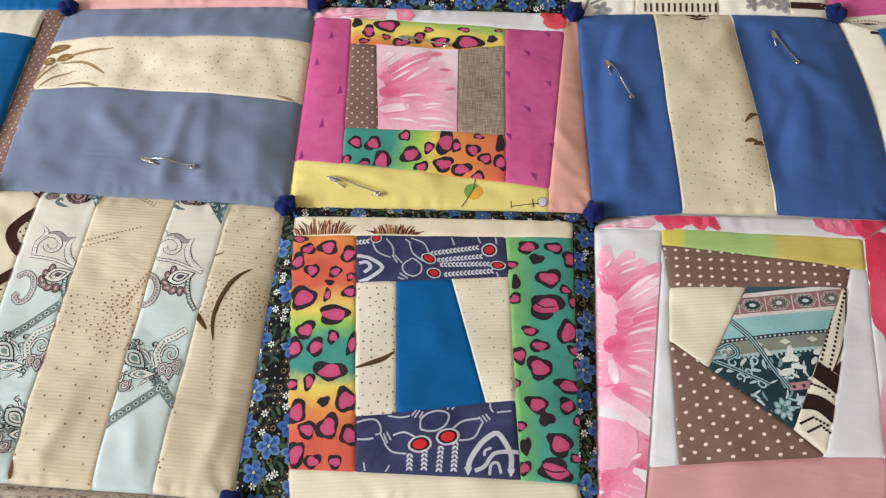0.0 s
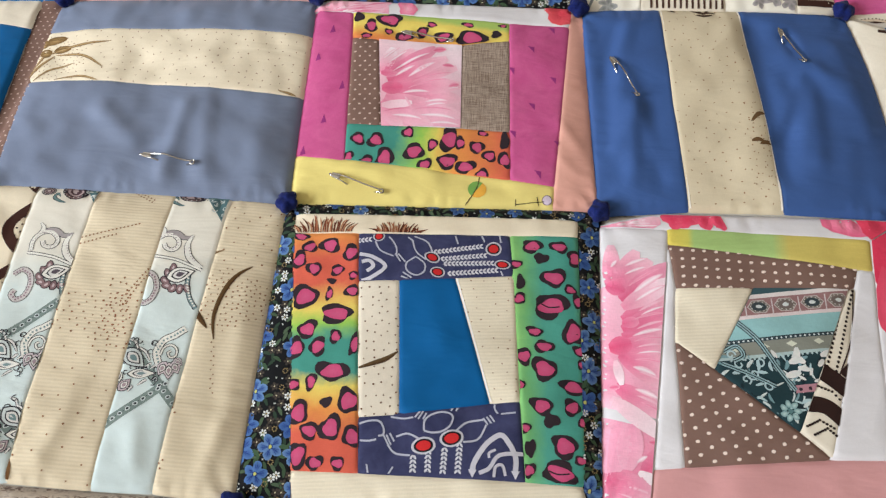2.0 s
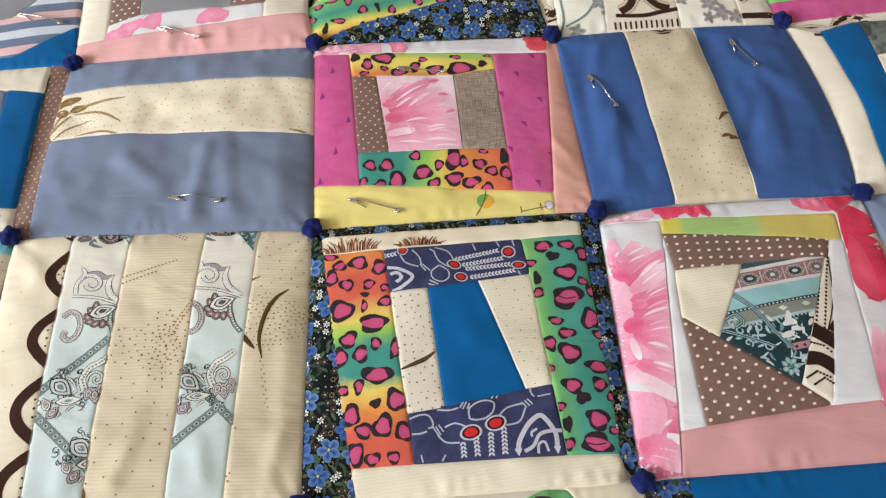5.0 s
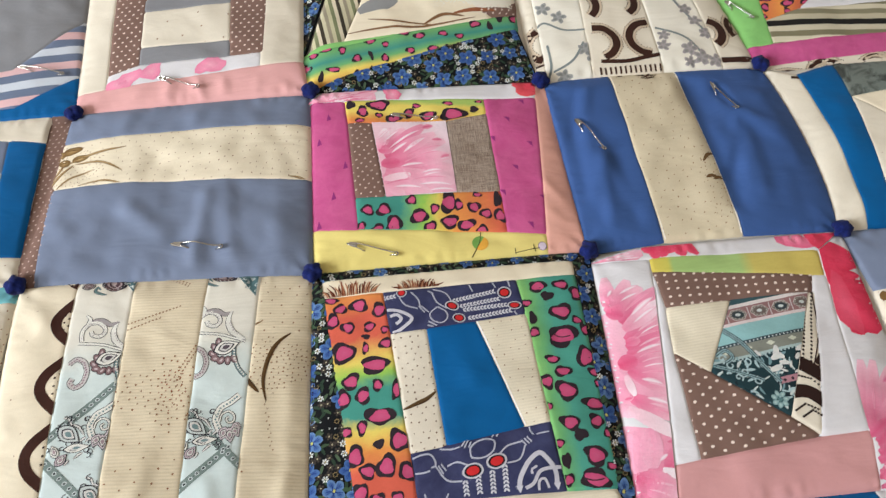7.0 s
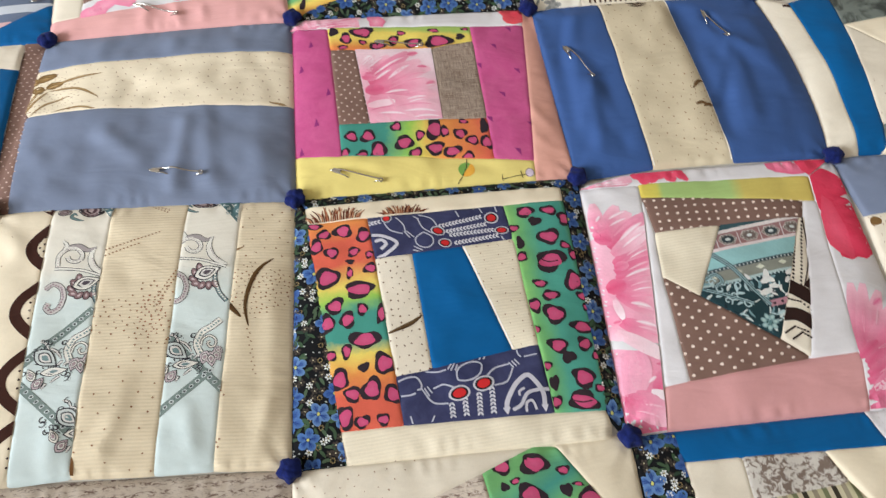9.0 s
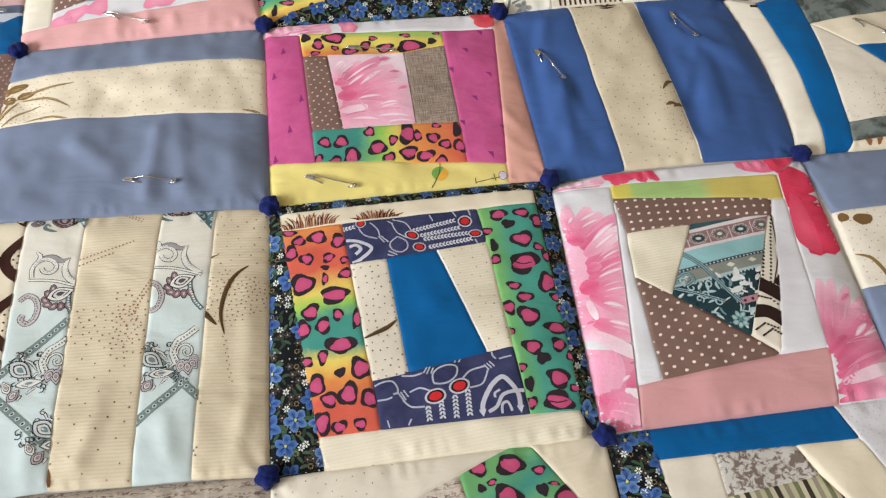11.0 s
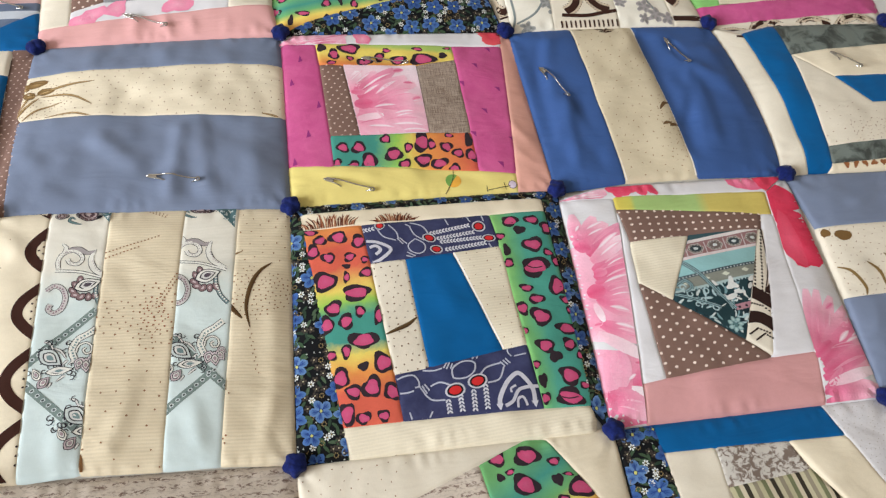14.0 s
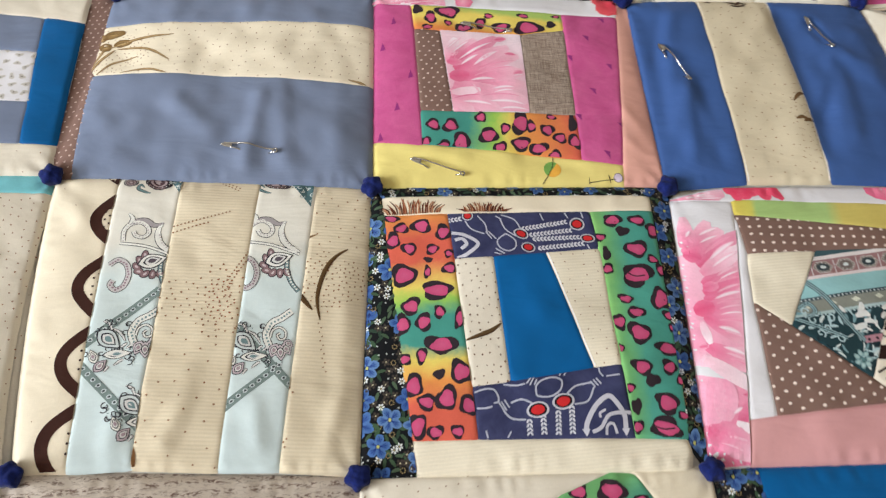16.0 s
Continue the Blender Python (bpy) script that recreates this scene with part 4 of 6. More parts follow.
p.blob(182, 5, 6, 7, (206, 190, 206), 2, 0, 0.02, n=16)
Patch(2, 1, SALMON, "tapered salmon pink sateen strip", (203, 177), (213, 175), (217, -2), (186, 0))

# -- blue striped block
Patch(3, 1, BLUE, "cornflower blue cotton strip with gathers", (213, 175), (272, 180), (280, 1), (217, -3), b1=-1.5)
p = Patch(3, 1, BEIGE, "beige cotton strip with tiny brown dots", (272, 180), (333, 179), (345, 1), (280, 1), b3=1.5, b1=0.5)
specks(p, 6.6, 1.05)
for pts in ([(296, 176), (303, 173), (315, 173)], [(299, 170), (306, 169), (312, 170)], [(302, 178), (305, 172), (310, 178)], [(278, 177), (284, 174)]):
    p.stroke(pts, 2.6, (70, 46, 32), 2, True)
for pts in ([(327, 53), (332, 55), (337, 53)], [(333, 51), (338, 53), (344, 52)], [(329, 70), (335, 77), (340, 78)]):
    p.stroke(pts, 3.4, (112, 84, 54), 2, True)
# bright thread highlights along both seams, painted on as pale lines
p.stroke([(273, 180), (273.5, 90), (281, 1)], 1.2, (246, 240, 228), 2)
p.stroke([(332, 180), (339, 90), (344, 1)], 1.2, (246, 240, 228), 2)
specks(p, 4.2, seed=8, where=lambda x, y: x > 325 and 15 < y < 90)
Patch(3, 1, BLUE, "cornflower blue cotton panel with gathers", (333, 179), (415, 174), (425, -1), (345, 1), b1=9)

# -- block at the right end of that row
p = Patch(4, 1, CREAM, "plain cream cotton strip", (415, 174), (442, 160), (450, -2), (425, -2), b1=6, b3=-9)
p.stroke([(436, 158), (443, 156), (450, 150)], 3, DKB, 1)
Patch(4, 1, CYAN, "petrol blue cotton strip", (442, 160), (480, 171), (474, -1), (450, -2), b1=4, b3=-6)
Patch(4, 1, CAMO, "grey-green printed cotton patch", (480, 171), (602, 172), (605, 142), (482, 130))
Patch(4, 1, WARM, "cream cotton wedge", (482, 130), (605, 142), (612, 99), (513, 99))
Patch(4, 1, CYAN, "petrol blue cotton wedge", (513, 99), (612, 101), (616, 67), (540, 67))
p = Patch(4, 1, CREAM, "cream cotton wedge with tiny brown dots", (482, 130), (513, 99), (540, 67), (618, 67), (624, 28), (478, 22))
specks(p, 7.0)
specks(p, 3.5, seed=2, where=lambda x, y: y < 48 and x > 505)
Patch(4, 1, CAMO, "grey-green printed cotton strip", (478, 22), (624, 28), (628, 8), (474, 4))
p = Patch(4, 1, WARM, "narrow cream strip with orange brown bits", (474, 4), (628, 8), (630, -6), (470, -3))
for k in range(14):
    p.blob(488 + k * 9, 2, 6, 5, (150, 96, 60), 1, k, 0.3, k)

# -- block with paisley stripes
p = Patch(1, 2, WARM, "cream cotton strip with dark brown scallops", (-219, 2), (-176, 7), (-180, -202), (-208, -203), b3=4)
for pts in ([(-168, -8), (-182, -22), (-186, -33), (-181, -43), (-168, -54)], [(-168, -57), (-185, -72), (-190, -84), (-184, -95), (-170, -108)], [(-170, -109), (-187, -124), (-192, -135), (-187, -147), (-172, -160)], [(-172, -161), (-190, -175), (-195, -187), (-192, -198), (-184, -209)], [(-186, 12), (-178, 3), (-166, -4)]):
    p.stroke(pts, 7.5, (62, 34, 26), 1)
for y in (-32, -83, -134, -186):
    for x, dy in ((-181, 3), (-181, -3), (-184, 0), (-184, 6), (-184, -6), (-181, 9), (-181, -9)):
        p.dot(x + 3.5, y + dy, 1.7, (50, 32, 28), 2)
specks(p, 13, seed=4, where=lambda x, y: x < -196)
p = Patch(1, 2, MINT, "pale mint cotton strip with grey paisley print", (-176, 7), (-133, 6), (-144, -200), (-180, -202))
paisley(p, -82, -2, [((-138, -85.5), (-184, -128)), ((-182, -136), (-138, -180))], [(-170, -120), (-151, -163)])
p = Patch(1, 2, RIB, "ribbed cream cotton strip with brown dot print", (-133, 6), (-79, 3), (-94, -202), (-144, -200))
specks(p, 4.0, 1.35, seed=3, where=lambda x, y: abs(y + 92) < 20 - abs(x + 105) * 0.25 + (8 if x > -110 else 0))
specks(p, 2.9, 1.2, (160, 96, 70), 6, where=lambda x, y: math.hypot(x + 100, (y + 92) * 0.6) < 10)
specks(p, 9, 1.35, seed=7, where=lambda x, y: y < -112)
for a, b in (((-137, -38), (-98, -25)), ((-137, -43), (-112, -34)), ((-110, 3), (-94, -6)), ((-106, 3), (-93, -4)), ((-130, 4), (-112, 3)), ((-97, -85), (-82, -60)), ((-96, -78), (-82, -55))):
    n = int(math.hypot(b[0] - a[0], b[1] - a[1]) / 2.5)
    for k in range(n + 1):
        p.dot(a[0] + (b[0] - a[0]) * k / n, a[1] + (b[1] - a[1]) * k / n, 1.35, TAN)
p.stroke([(-146, -184), (-143, -192), (-142, -203)], 2.6, (120, 84, 50), 1, True)
p = Patch(1, 2, MINT, "pale mint cotton strip with grey paisley print", (-79, 3), (-39, 1), (-58, -202), (-94, -202))
paisley(p, 0, 0, [((-94, -105), (-50, -153)), ((-100, -171), (-60, -137))], [(-87, -121)])
p = Patch(1, 2, RIB, "ribbed cream cotton strip with dark leaf strokes", (-39, 1), (0, -2), (-9, -205), (-58, -202))
p.stroke([(-35, -106), (-37, -90), (-33, -72), (-26, -60), (-17, -53)], 3.2, (110, 82, 48), 2, True, (72, 50, 30))
p.stroke([(-53, -80), (-48, -89), (-40, -99)], 3.8, (66, 46, 28), 2, True, (104, 76, 44))
p.stroke([(-49, -52), (-44, -45), (-38, -42)], 1.6, (140, 110, 76), 2, True)
specks(p, 2.9, 1.2, seed=4, where=lambda x, y: abs(y + 78) < 24 - 0.5 * abs(x + 30) and x > -52)
specks(p, 7.0, 1.25, seed=9, where=lambda x, y: -52 < y < -6)
for k in range(12):
    p.dot(-36 + 0.35 * k + (k % 2) * 1.5, -108 - k * 3, 1.1, TAN)
for x, y in ((-53, -152), (-51, -155), (-54, -156), (-56, -186), (-54, -184), (-55, -189)):
    p.dot(x, y, 1.4, TAN)

# -- leopard and navy block
p = Patch(2, 2, BLACK, "black cotton strip with small blue flowers", (1, -1), (217, -2), (203, -11), (7, -11))
meadow(p, 51, 17, 0.62)
p = Patch(2, 2, BLACK, "black cotton strip with small blue flowers", (-1, -3), (7, -11), (26, -208), (-9, -208))
meadow(p, 52)
p = Patch(2, 2, BLACK, "black cotton strip with small blue flowers", (203, -10), (218, -3), (212, -209), (201, -193))
meadow(p, 53)
p = Patch(2, 2, WARM, "cream strip with printed brown hair", (7, -10), (203, -10), (202, -24), (7, -26))
hair(p, 11, 47, -26, 13, 1)
hair(p, 66, 94, -26, 9, 2)
p = Patch(2, 2, LEO_A, "rainbow leopard print cotton strip", (7, -26), (53, -27), (65, -187), (22, -187))
leopard(p, [(13, -29, 11, 6), (20, -37, 11, 8), (34, -36, 13, 12), (49, -42, 11, 12), (14, -47, 10, 13), (25, -54, 10, 10), (41, -55, 9, 8), (52, -59, 6, 6), (38, -63, -6, 4), (21, -74, 19, 15), (37, -72, 5, 9), (52, -70, 9, 9), (43, -86, 21, 13), (25, -97, 12, 13), (44, -102, 8, 9), (33, -109, 11, 12), (19, -110, 11, 14), (57, -107, 6, 17)], 1)
leopard(p, [(44, -125, 20, 13), (20, -134, 8, 8), (31, -132, 7, 11), (42, -145, -7, 7), (56, -144, 13, 17), (25, -152, 13, 15), (33, -163, 12, 10), (46, -161, 14, 15), (60, -166, 12, 13), (27, -178, 11, 17), (38, -182, 10, 9), (52, -182, 9, 8)], 7)
p = Patch(2, 2, NAVY, "navy cotton strip with printed braids and red stones", (53, -27), (156, -25), (159, -56), (56, -63))
CORD = (182, 184, 198)
for x0, y0, x1, y1 in ((105, -40, 139, -34), (110, -45, 143, -41), (112, -48.5, 146, -47), (115, -56, 150, -52), (50, -33, 64, -31)):
    braid(p, x0, y0, x1, y1, 4.2)
for x, y, w, h, a in ((67, -29, 8, 8, 0), (104, -44, 11, 8, -0.4), (145, -36, 11, 11, 0), (108, -55, 10, 8, -0.2), (151, -48, 11, 7, -0.1)):
    gem(p, x, y, w, h, a)
for pts in ([(65, -33), (69, -40), (78, -44)], [(74, -29), (79, -36), (80, -43)], [(91, -28), (100, -32), (104, -40)], [(90, -31), (93, -40), (100, -46)], [(93, -44), (99, -49), (99, -55), (94, -58), (88, -55), (87, -49), (93, -44)]):
    p.stroke(pts, 1.05, CORD, 2)
for pts in ([(79, -42), (83, -48)], [(81, -42), (86, -48)], [(84, -59), (89, -61)], [(85, -56), (91, -60)], [(87, -29), (91, -32)], [(137, -26), (139, -31)], [(149, -25), (150, -31)], [(119, -27), (121, -33)], [(150, -53), (152, -58)]):
    p.stroke(pts, 1.05, CORD, 2)
for pts in ([(55, -43), (64, -45), (73, -52), (65, -60), (58, -63)], [(57, -49), (62, -48), (65, -52), (61, -56)]):
    p.stroke(pts, 2.6, (206, 204, 214), 2)
p = Patch(2, 2, CREAM, "cream cotton patch with tiny brown dots", (56, -63), (83, -62), (88, -152), (63, -154))
specks(p, 4.5, 1.2, (110, 76, 54))
p.stroke([(60, -123), (71, -119), (78, -116), (85, -111)], 3.4, (104, 82, 52), 2, True, (70, 48, 30))
Patch(2, 2, CYAN, "petrol blue cotton panel", (83, -62), (120, -59), (144, -142), (88, -152))
p = Patch(2, 2, RIB2, "pale ribbed cotton wedge with tiny dots", (120, -59), (159, -56), (162, -141), (144, -142))
specks(p, 6.0, 0.95)
# highlight on the seam with the blue panel, put in as a white stroke
p.stroke([(120.6, -58), (144.6, -142)], 1.3, (250, 248, 244), 2)
p = Patch(2, 2, NAVY, "navy cotton strip with an anchor and red stones", (63, -154), (162, -141), (166, -188), (65, -187))
for x0, y0, x1, y1 in ((98, -176, 98, -188), (107, -173, 107, -188), (117, -171, 116, -188), (126, -168, 125, -188)):
    braid(p, x0, y0, x1, y1, 4.6)
for pts in ([(87, -165), (94, -163), (101, -166)], [(82, -170), (87, -175), (96, -176)], [(124, -160), (130, -155), (140, -153)], [(128, -167), (137, -165), (142, -156)], [(64, -158), (70, -156), (76, -156), (79, -160), (79, -164), (76, -165)], [(65, -168), (71, -168), (75, -167)], [(104, -161), (104, -155), (108, -151), (115, -149), (121, -151), (120, -157), (115, -161), (109, -162), (104, -161)]):
    p.stroke(pts, 1.2, CORD, 2)
for pts in ([(79, -164), (83, -171)], [(81, -164), (84, -170)], [(83, -163), (86, -168)], [(140, -152), (143, -156)], [(142, -151), (145, -155)], [(144, -150), (147, -154)], [(98, -153), (101, -149)], [(100, -154), (103, -149)], [(103, -154), (105, -150)], [(120, -148), (122, -145)], [(123, -148), (125, -145)], [(83, -153), (91, -154), (97, -153)], [(147, -142), (147, -146), (149, -149)], [(151, -149), (160, -148)], [(70, -182), (71, -187)], [(86, -183), (83, -188)]):
    p.stroke(pts, 1.05, CORD, 2)
p.stroke([(134, -184), (135, -179), (139, -172), (144, -166), (151, -162), (156, -167), (160, -175), (160, -183)], 3.2, (200, 198, 208), 3)
p.stroke([(138, -185), (144, -182), (149, -175), (156, -173), (166, -173)], 2.4, (200, 198, 208), 3)
p.stroke([(147, -187), (148, -181), (152, -180), (154, -186)], 1.8, (200, 198, 208), 3)
p.stroke([(144, -176), (144, -173), (148, -171)], 1.6, (200, 198, 208), 3)
for x in (134, 160):
    p.poly([(x - 2.6, -183), (x + 2.6, -183), (x, -188)], (206, 204, 214), 3)
for x, y in ((104, -170), (121, -165)):
    gem(p, x, y, 15, 10.5, 0.2)
p = Patch(2, 2, LEO_B, "green and teal leopard print cotton strip", (156, -25), (202, -24), (203, -190), (166, -188))
leopard(p, [(171, -33, 14, 10), (189, -33, 12, 9), (177, -42, -9, 8), (200, -41, 12, 11), (160, -47, 9, 6), (163, -60, -5, 12), (185, -56, 17, 13), (196, -64, 9, 6), (162, -72, 9, 8), (183, -76, 22, 17), (201, -72, 8, 9), (172, -94, 10, 7), (197, -94, 13, 18), (178, -104, 12, 9), (165, -111, 10, 11), (201, -106, 9, 7)], 60)
leopard(p, [(178, -119, 17, 14), (196, -130, 16, 10), (163, -130, 5, 7), (176, -143, 14, 11), (195, -143, 11, 10), (182, -152, -9, 9), (201, -152, 5, 7), (166, -157, 6, 7), (169, -169, -6, 11), (190, -167, 17, 13), (200, -175, 8, 6), (187, -183, 22, 13), (168, -182, 8, 9), (202, -115, 5, 7)], 80)
Patch(2, 2, RIB2, "pale ribbed cream cotton strip", (22, -187), (202, -191), (200, -210), (26, -208))

# -- block with the brown dotted frame
p = Patch(3, 2, WHITE, "white cotton strip with red and pink flowers", (217, -14), (263, -3), (424, -4), (400, -21), (264, -16))
bloom(p, 216, -16, 44, -5, 30, 71, 8, (240, 130, 160))
for x, w in ((268, 14), (278, 16), (289, 14), (299, 10)):
    p.blob(x, -8, w, 15, (230, 62, 98), 3, 0.2, 0.25, int(x), (236, 92, 120))
p.blob(383, -8, 32, 20, (240, 140, 166), 2, -0.5, 0.2, 3, (236, 110, 146))
p.blob(408, -10, 34, 22, (226, 68, 96), 3, -0.3, 0.2, 4)
p = Patch(3, 2, WHITE, "white cotton strip with big red and pink petals", (400, -21), (426, -5), (430, -209), (381, -209))
for y in (-30, -48, -64, -80):
    p.blob(411 - (y + 55) * 0.02, y, 38, 30, (228, 70, 100), 1, y, 0.25, -y, (224, 58, 90))
p.blob(404, -70, 20, 50, (236, 96, 124), 2, 0.1, 0.2, 6, (230, 78, 106))
painted(p, 390.9, -67.8, 0.1407, -0.0198, -0.058, -0.1462, (
    (260, 680, 175, 310, 12, DEEP, PALE, 1), (265, 680, 240, 310, 12, DEEP, PALE, 2), (270, 690, 330, 340, 13, DEEP, PALE, 1), (275, 700, 440, 380, 15, DEEP, PALE, 2), (280, 720, 520, 430, 15, DEEP, ROSY, 3),
    (290, 740, 580, 520, 14, DEEP, PALE, 2), (290, 770, 600, 600, 14, DEEP, ROSY, 3), (290, 800, 600, 680, 12, DEEP, PALE, 2), (240, 690, 330, 600, 8, DEEP, DEEP, 4),
    (320, 830, 620, 720, 9, PALE, SNOW, 5), (300, 860, 620, 830, 16, DEEP, PALE, 4), (310, 930, 620, 900, 16, DEEP, PALE, 3), (300, 880, 390, 740, 6, DEEP, ROSY, 5),
), (
    (380, 600, 440, 530, 3.0, SNOW), (420, 600, 520, 550, 2.2, SNOW), (460, 560, 530, 510, 1.6, SNOW), (300, 420, 345, 380, 3.4, (226, 110, 150)), (260, 560, 240, 420, 1.2, ROSY), (320, 520, 330, 420, 1.2, PALE), (330, 640, 480, 600, 2.0, DEEP), (340, 760, 540, 660, 1.4, ROSY),
))
p = Patch(3, 2, WHITE, "white cotton strip with a large pink flower", (217, -15), (264, -16), (239, -208), (212, -209))
p.poly([(210, -60), (268, -54), (268, -130), (210, -130)], [(240, 178, 198), (242, 214, 224), (240, 182, 202), (236, 150, 178)], 0)
p.poly([(210, -130), (268, -130), (268, -152), (210, -140)], [(238, 160, 186), (242, 196, 210), (244, 220, 228), (240, 190, 206)], 0)
p.poly([(210, -146), (268, -162), (268, -214), (210, -214)], [(240, 172, 194), (238, 150, 178), (232, 130, 164), (230, 118, 154)], 0)
painted(p, 217.7, -11.5, 0.1315, 0.0014, -0.0079, -0.1378, (
    (70, 380, 60, 125, 12, DEEP, PALE, 1), (80, 380, 190, 160, 14, DEEP, PALE, 2), (100, 400, 260, 215, 13, DEEP, PALE, 1), (110, 420, 350, 240, 14, DEEP, (236, 158, 184), 2), (120, 460, 370, 320, 13, ROSY, SNOW, 3),
    (120, 520, 370, 400, 13, DEEP, PALE, 2), (120, 570, 360, 480, 14, DEEP, ROSY, 3), (120, 610, 360, 560, 14, DEEP, PALE, 2), (110, 650, 360, 650, 14, DEEP, PALE, 3), (110, 670, 350, 740, 14, DEEP, PALE, 2),
    (110, 690, 340, 850, 14, DEEP, PALE, 3), (90, 840, 330, 990, 13, DEEP, PALE, 2), (60, 660, 165, 640, 13, (222, 84, 124), DEEP, 4), (40, 340, 130, 380, 10, DEEP, DEEP, 4), (120, 540, 200, 530, 8, DEEP, ROSY, 4),
    (90, 720, 120, 840, 6, PALE, SNOW, 5), (70, 900, 330, 1090, 11, PALE, SNOW, 5), (70, 1240, 110, 1010, 20, (240, 164, 190), (238, 160, 186), 5), (150, 1220, 170, 1020, 16, (240, 168, 192), (238, 156, 184), 5),
    (220, 1240, 340, 1120, 13, DEEP, ROSY, 5), (60, 1250, 320, 1330, 14, DEEP, PALE, 6), (60, 1260, 260, 1400, 14, DEEP, PALE, 6), (200, 1230, 340, 1300, 7, SNOW, SNOW, 6),
), (
    (130, 245, 245, 205, 2.2, SNOW), (130, 290, 240, 250, 1.6, SNOW), (170, 390, 320, 290, 3.0, SNOW), (180, 430, 330, 350, 2.4, SNOW), (200, 480, 330, 420, 1.6, PALE), (210, 500, 330, 455, 1.2, SNOW),
    (170, 605, 325, 572, 2.0, SNOW), (190, 570, 325, 530, 1.2, PALE), (190, 660, 325, 650, 1.0, PALE), (190, 690, 325, 690, 1.0, SNOW), (170, 755, 285, 800, 2.8, SNOW), (200, 780, 320, 830, 1.2, PALE),
    (180, 860, 310, 915, 2.6, SNOW), (190, 890, 310, 945, 1.4, PALE), (210, 920, 315, 975, 1.2, ROSY), (60, 250, 90, 210, 2.0, SNOW), (150, 350, 300, 262, 1.4, ROSY), (180, 520, 330, 490, 1.2, ROSY), (180, 630, 325, 615, 1.2, ROSY),
    (180, 720, 320, 740, 1.2, ROSY), (110, 850, 60, 850, 3.0, DEEP), (190, 1190, 240, 1160, 2.0, SNOW), (120, 1290, 290, 1340, 1.0, PALE), (110, 1320, 260, 1390, 1.0, PALE), (240, 1100, 320, 1115, 3.2, DEEP),
))
Patch(3, 2, LIME, "lime and yellow cotton strip", (264, -14), (399, -20), (397, -44), (263, -28))
p = Patch(3, 2, BROWN, "brown cotton strip with white polka dots", (263, -28), (387, -43), (381, -58), (265, -61))
polka(p, 7.6, 6.6, 2.5, -2, False)
Patch(3, 2, WHITE, "thin tapering white cotton strip", (263, -27), (265, -61), (262, -97), (262, -177), (244, -179))
Patch(3, 2, RIB2, "pale ribbed cream cotton patch", (265, -61), (316, -59), (285, -116), (262, -98))
p = Patch(3, 2, TEAL, "teal cotton patch printed with ornamental bands", (316, -59), (378, -58), (334, -153), (285, -116))
band(p, -56, -61.5, (58, 84, 90), 1)
band(p, -61, -64, (216, 208, 206), 2)
band(p, -64, -76, (150, 112, 112), 1)
band(p, -75.5, -78, (222, 206, 206), 2)
band(p, -78, -91, (146, 190, 192), 1)
band(p, -91, -93.5, (54, 70, 76), 2)
band(p, -93.5, -102, (134, 136, 126), 1)
band(p, -102, -104, (170, 190, 190), 2)
for k in range(6):
    x = 300 + k * 17.5
    y = -70 + (x - 339) * 0.13
    p.blob(x, y, 15.5, 10.5, (196, 186, 182), 3, 0.1, 0.0, n=6)
    p.blob(x, y, 14.2, 9.4, (126, 116, 108), 4, 0.1, 0.0, n=6)
    p.blob(x, y, 10, 6.6, (58, 68, 72) if k % 2 else (112, 100, 96), 5, 0.1, 0.03, n=10)
    for i in range(12):
        p.dot(x + 5.4 * math.cos(i * 0.5236), y + 3.5 * math.sin(i * 0.5236), 0.9, (206, 204, 198), 6)
    p.blob(x, y, 4.4, 2.8, (206, 212, 210), 6, 0.1, 0.1, n=8)
    p.stroke([(x + 8.7, y + 6), (x + 8.9, y - 5)], 0.8, (206, 196, 196), 3)
    p.poly([(x - 3.5, y - 27), (x, y - 25), (x + 3.5, y - 27), (x, y - 29)], (206, 208, 190), 3)
for k in range(28):
    x = 296 + k * 3
    p.dot(x, -92.4 + (x - 339) * 0.13, 1.4, (206, 214, 214), 3)
    p.dot(x, -104.5 + (x - 339) * 0.13, 1.6, (176, 198, 200), 3)
rnd = random.Random(4)
for k in range(120):
    x, y = rnd.uniform(286, 366), rnd.uniform(-152, -106)
    a = rnd.uniform(0, 6.3)
    c = rnd.choice([(176, 200, 204), (204, 214, 212), (120, 154, 160), (30, 44, 50)])
    p.stroke([(x - 3.4 * math.cos(a), y - 3.4 * math.sin(a)), (x + 0.8 * math.sin(a), y), (x + 3.4 * math.cos(a), y + 3.4 * math.sin(a))], rnd.uniform(1.0, 2.8), c, 1 + k % 4, True)
for pts in ([(302, -84), (314, -96), (326, -116), (334, -128)], [(292, -104), (300, -100), (304, -106), (298, -110)], [(290, -112), (306, -118), (322, -126)]):
    p.stroke(pts, 3.6, (34, 50, 56), 4)
    p.stroke(pts, 2.4, (150, 180, 184), 5)
    p.stroke(pts, 0.7, (40, 56, 62), 6)
MIST, LEAFY = (176, 200, 204), (222, 222, 216)
for x, y, far, wide, a in ((332, -110, 9, 4.6, 0.35), (337, -108, 8, 4.2, 1.5), (342, -110, 9, 4.4, 2.6), (337, -113, 8, 3.4, -0.2), (329, -119, 10, 4.6, 0.3), (344, -118, 5, 1.8, 1.2), (341, -121, 5, 1.8, 2.6), (346, -122, 5, 1.8, 0.4), (325, -107, 6, 2.2, 2.2), (352, -105, 9, 4.0, 0.4), (350, -112, 6, 3.2, 0.9)):
    petal(p, x, y, a, far, wide, LEAFY, (202, 206, 202), 5)
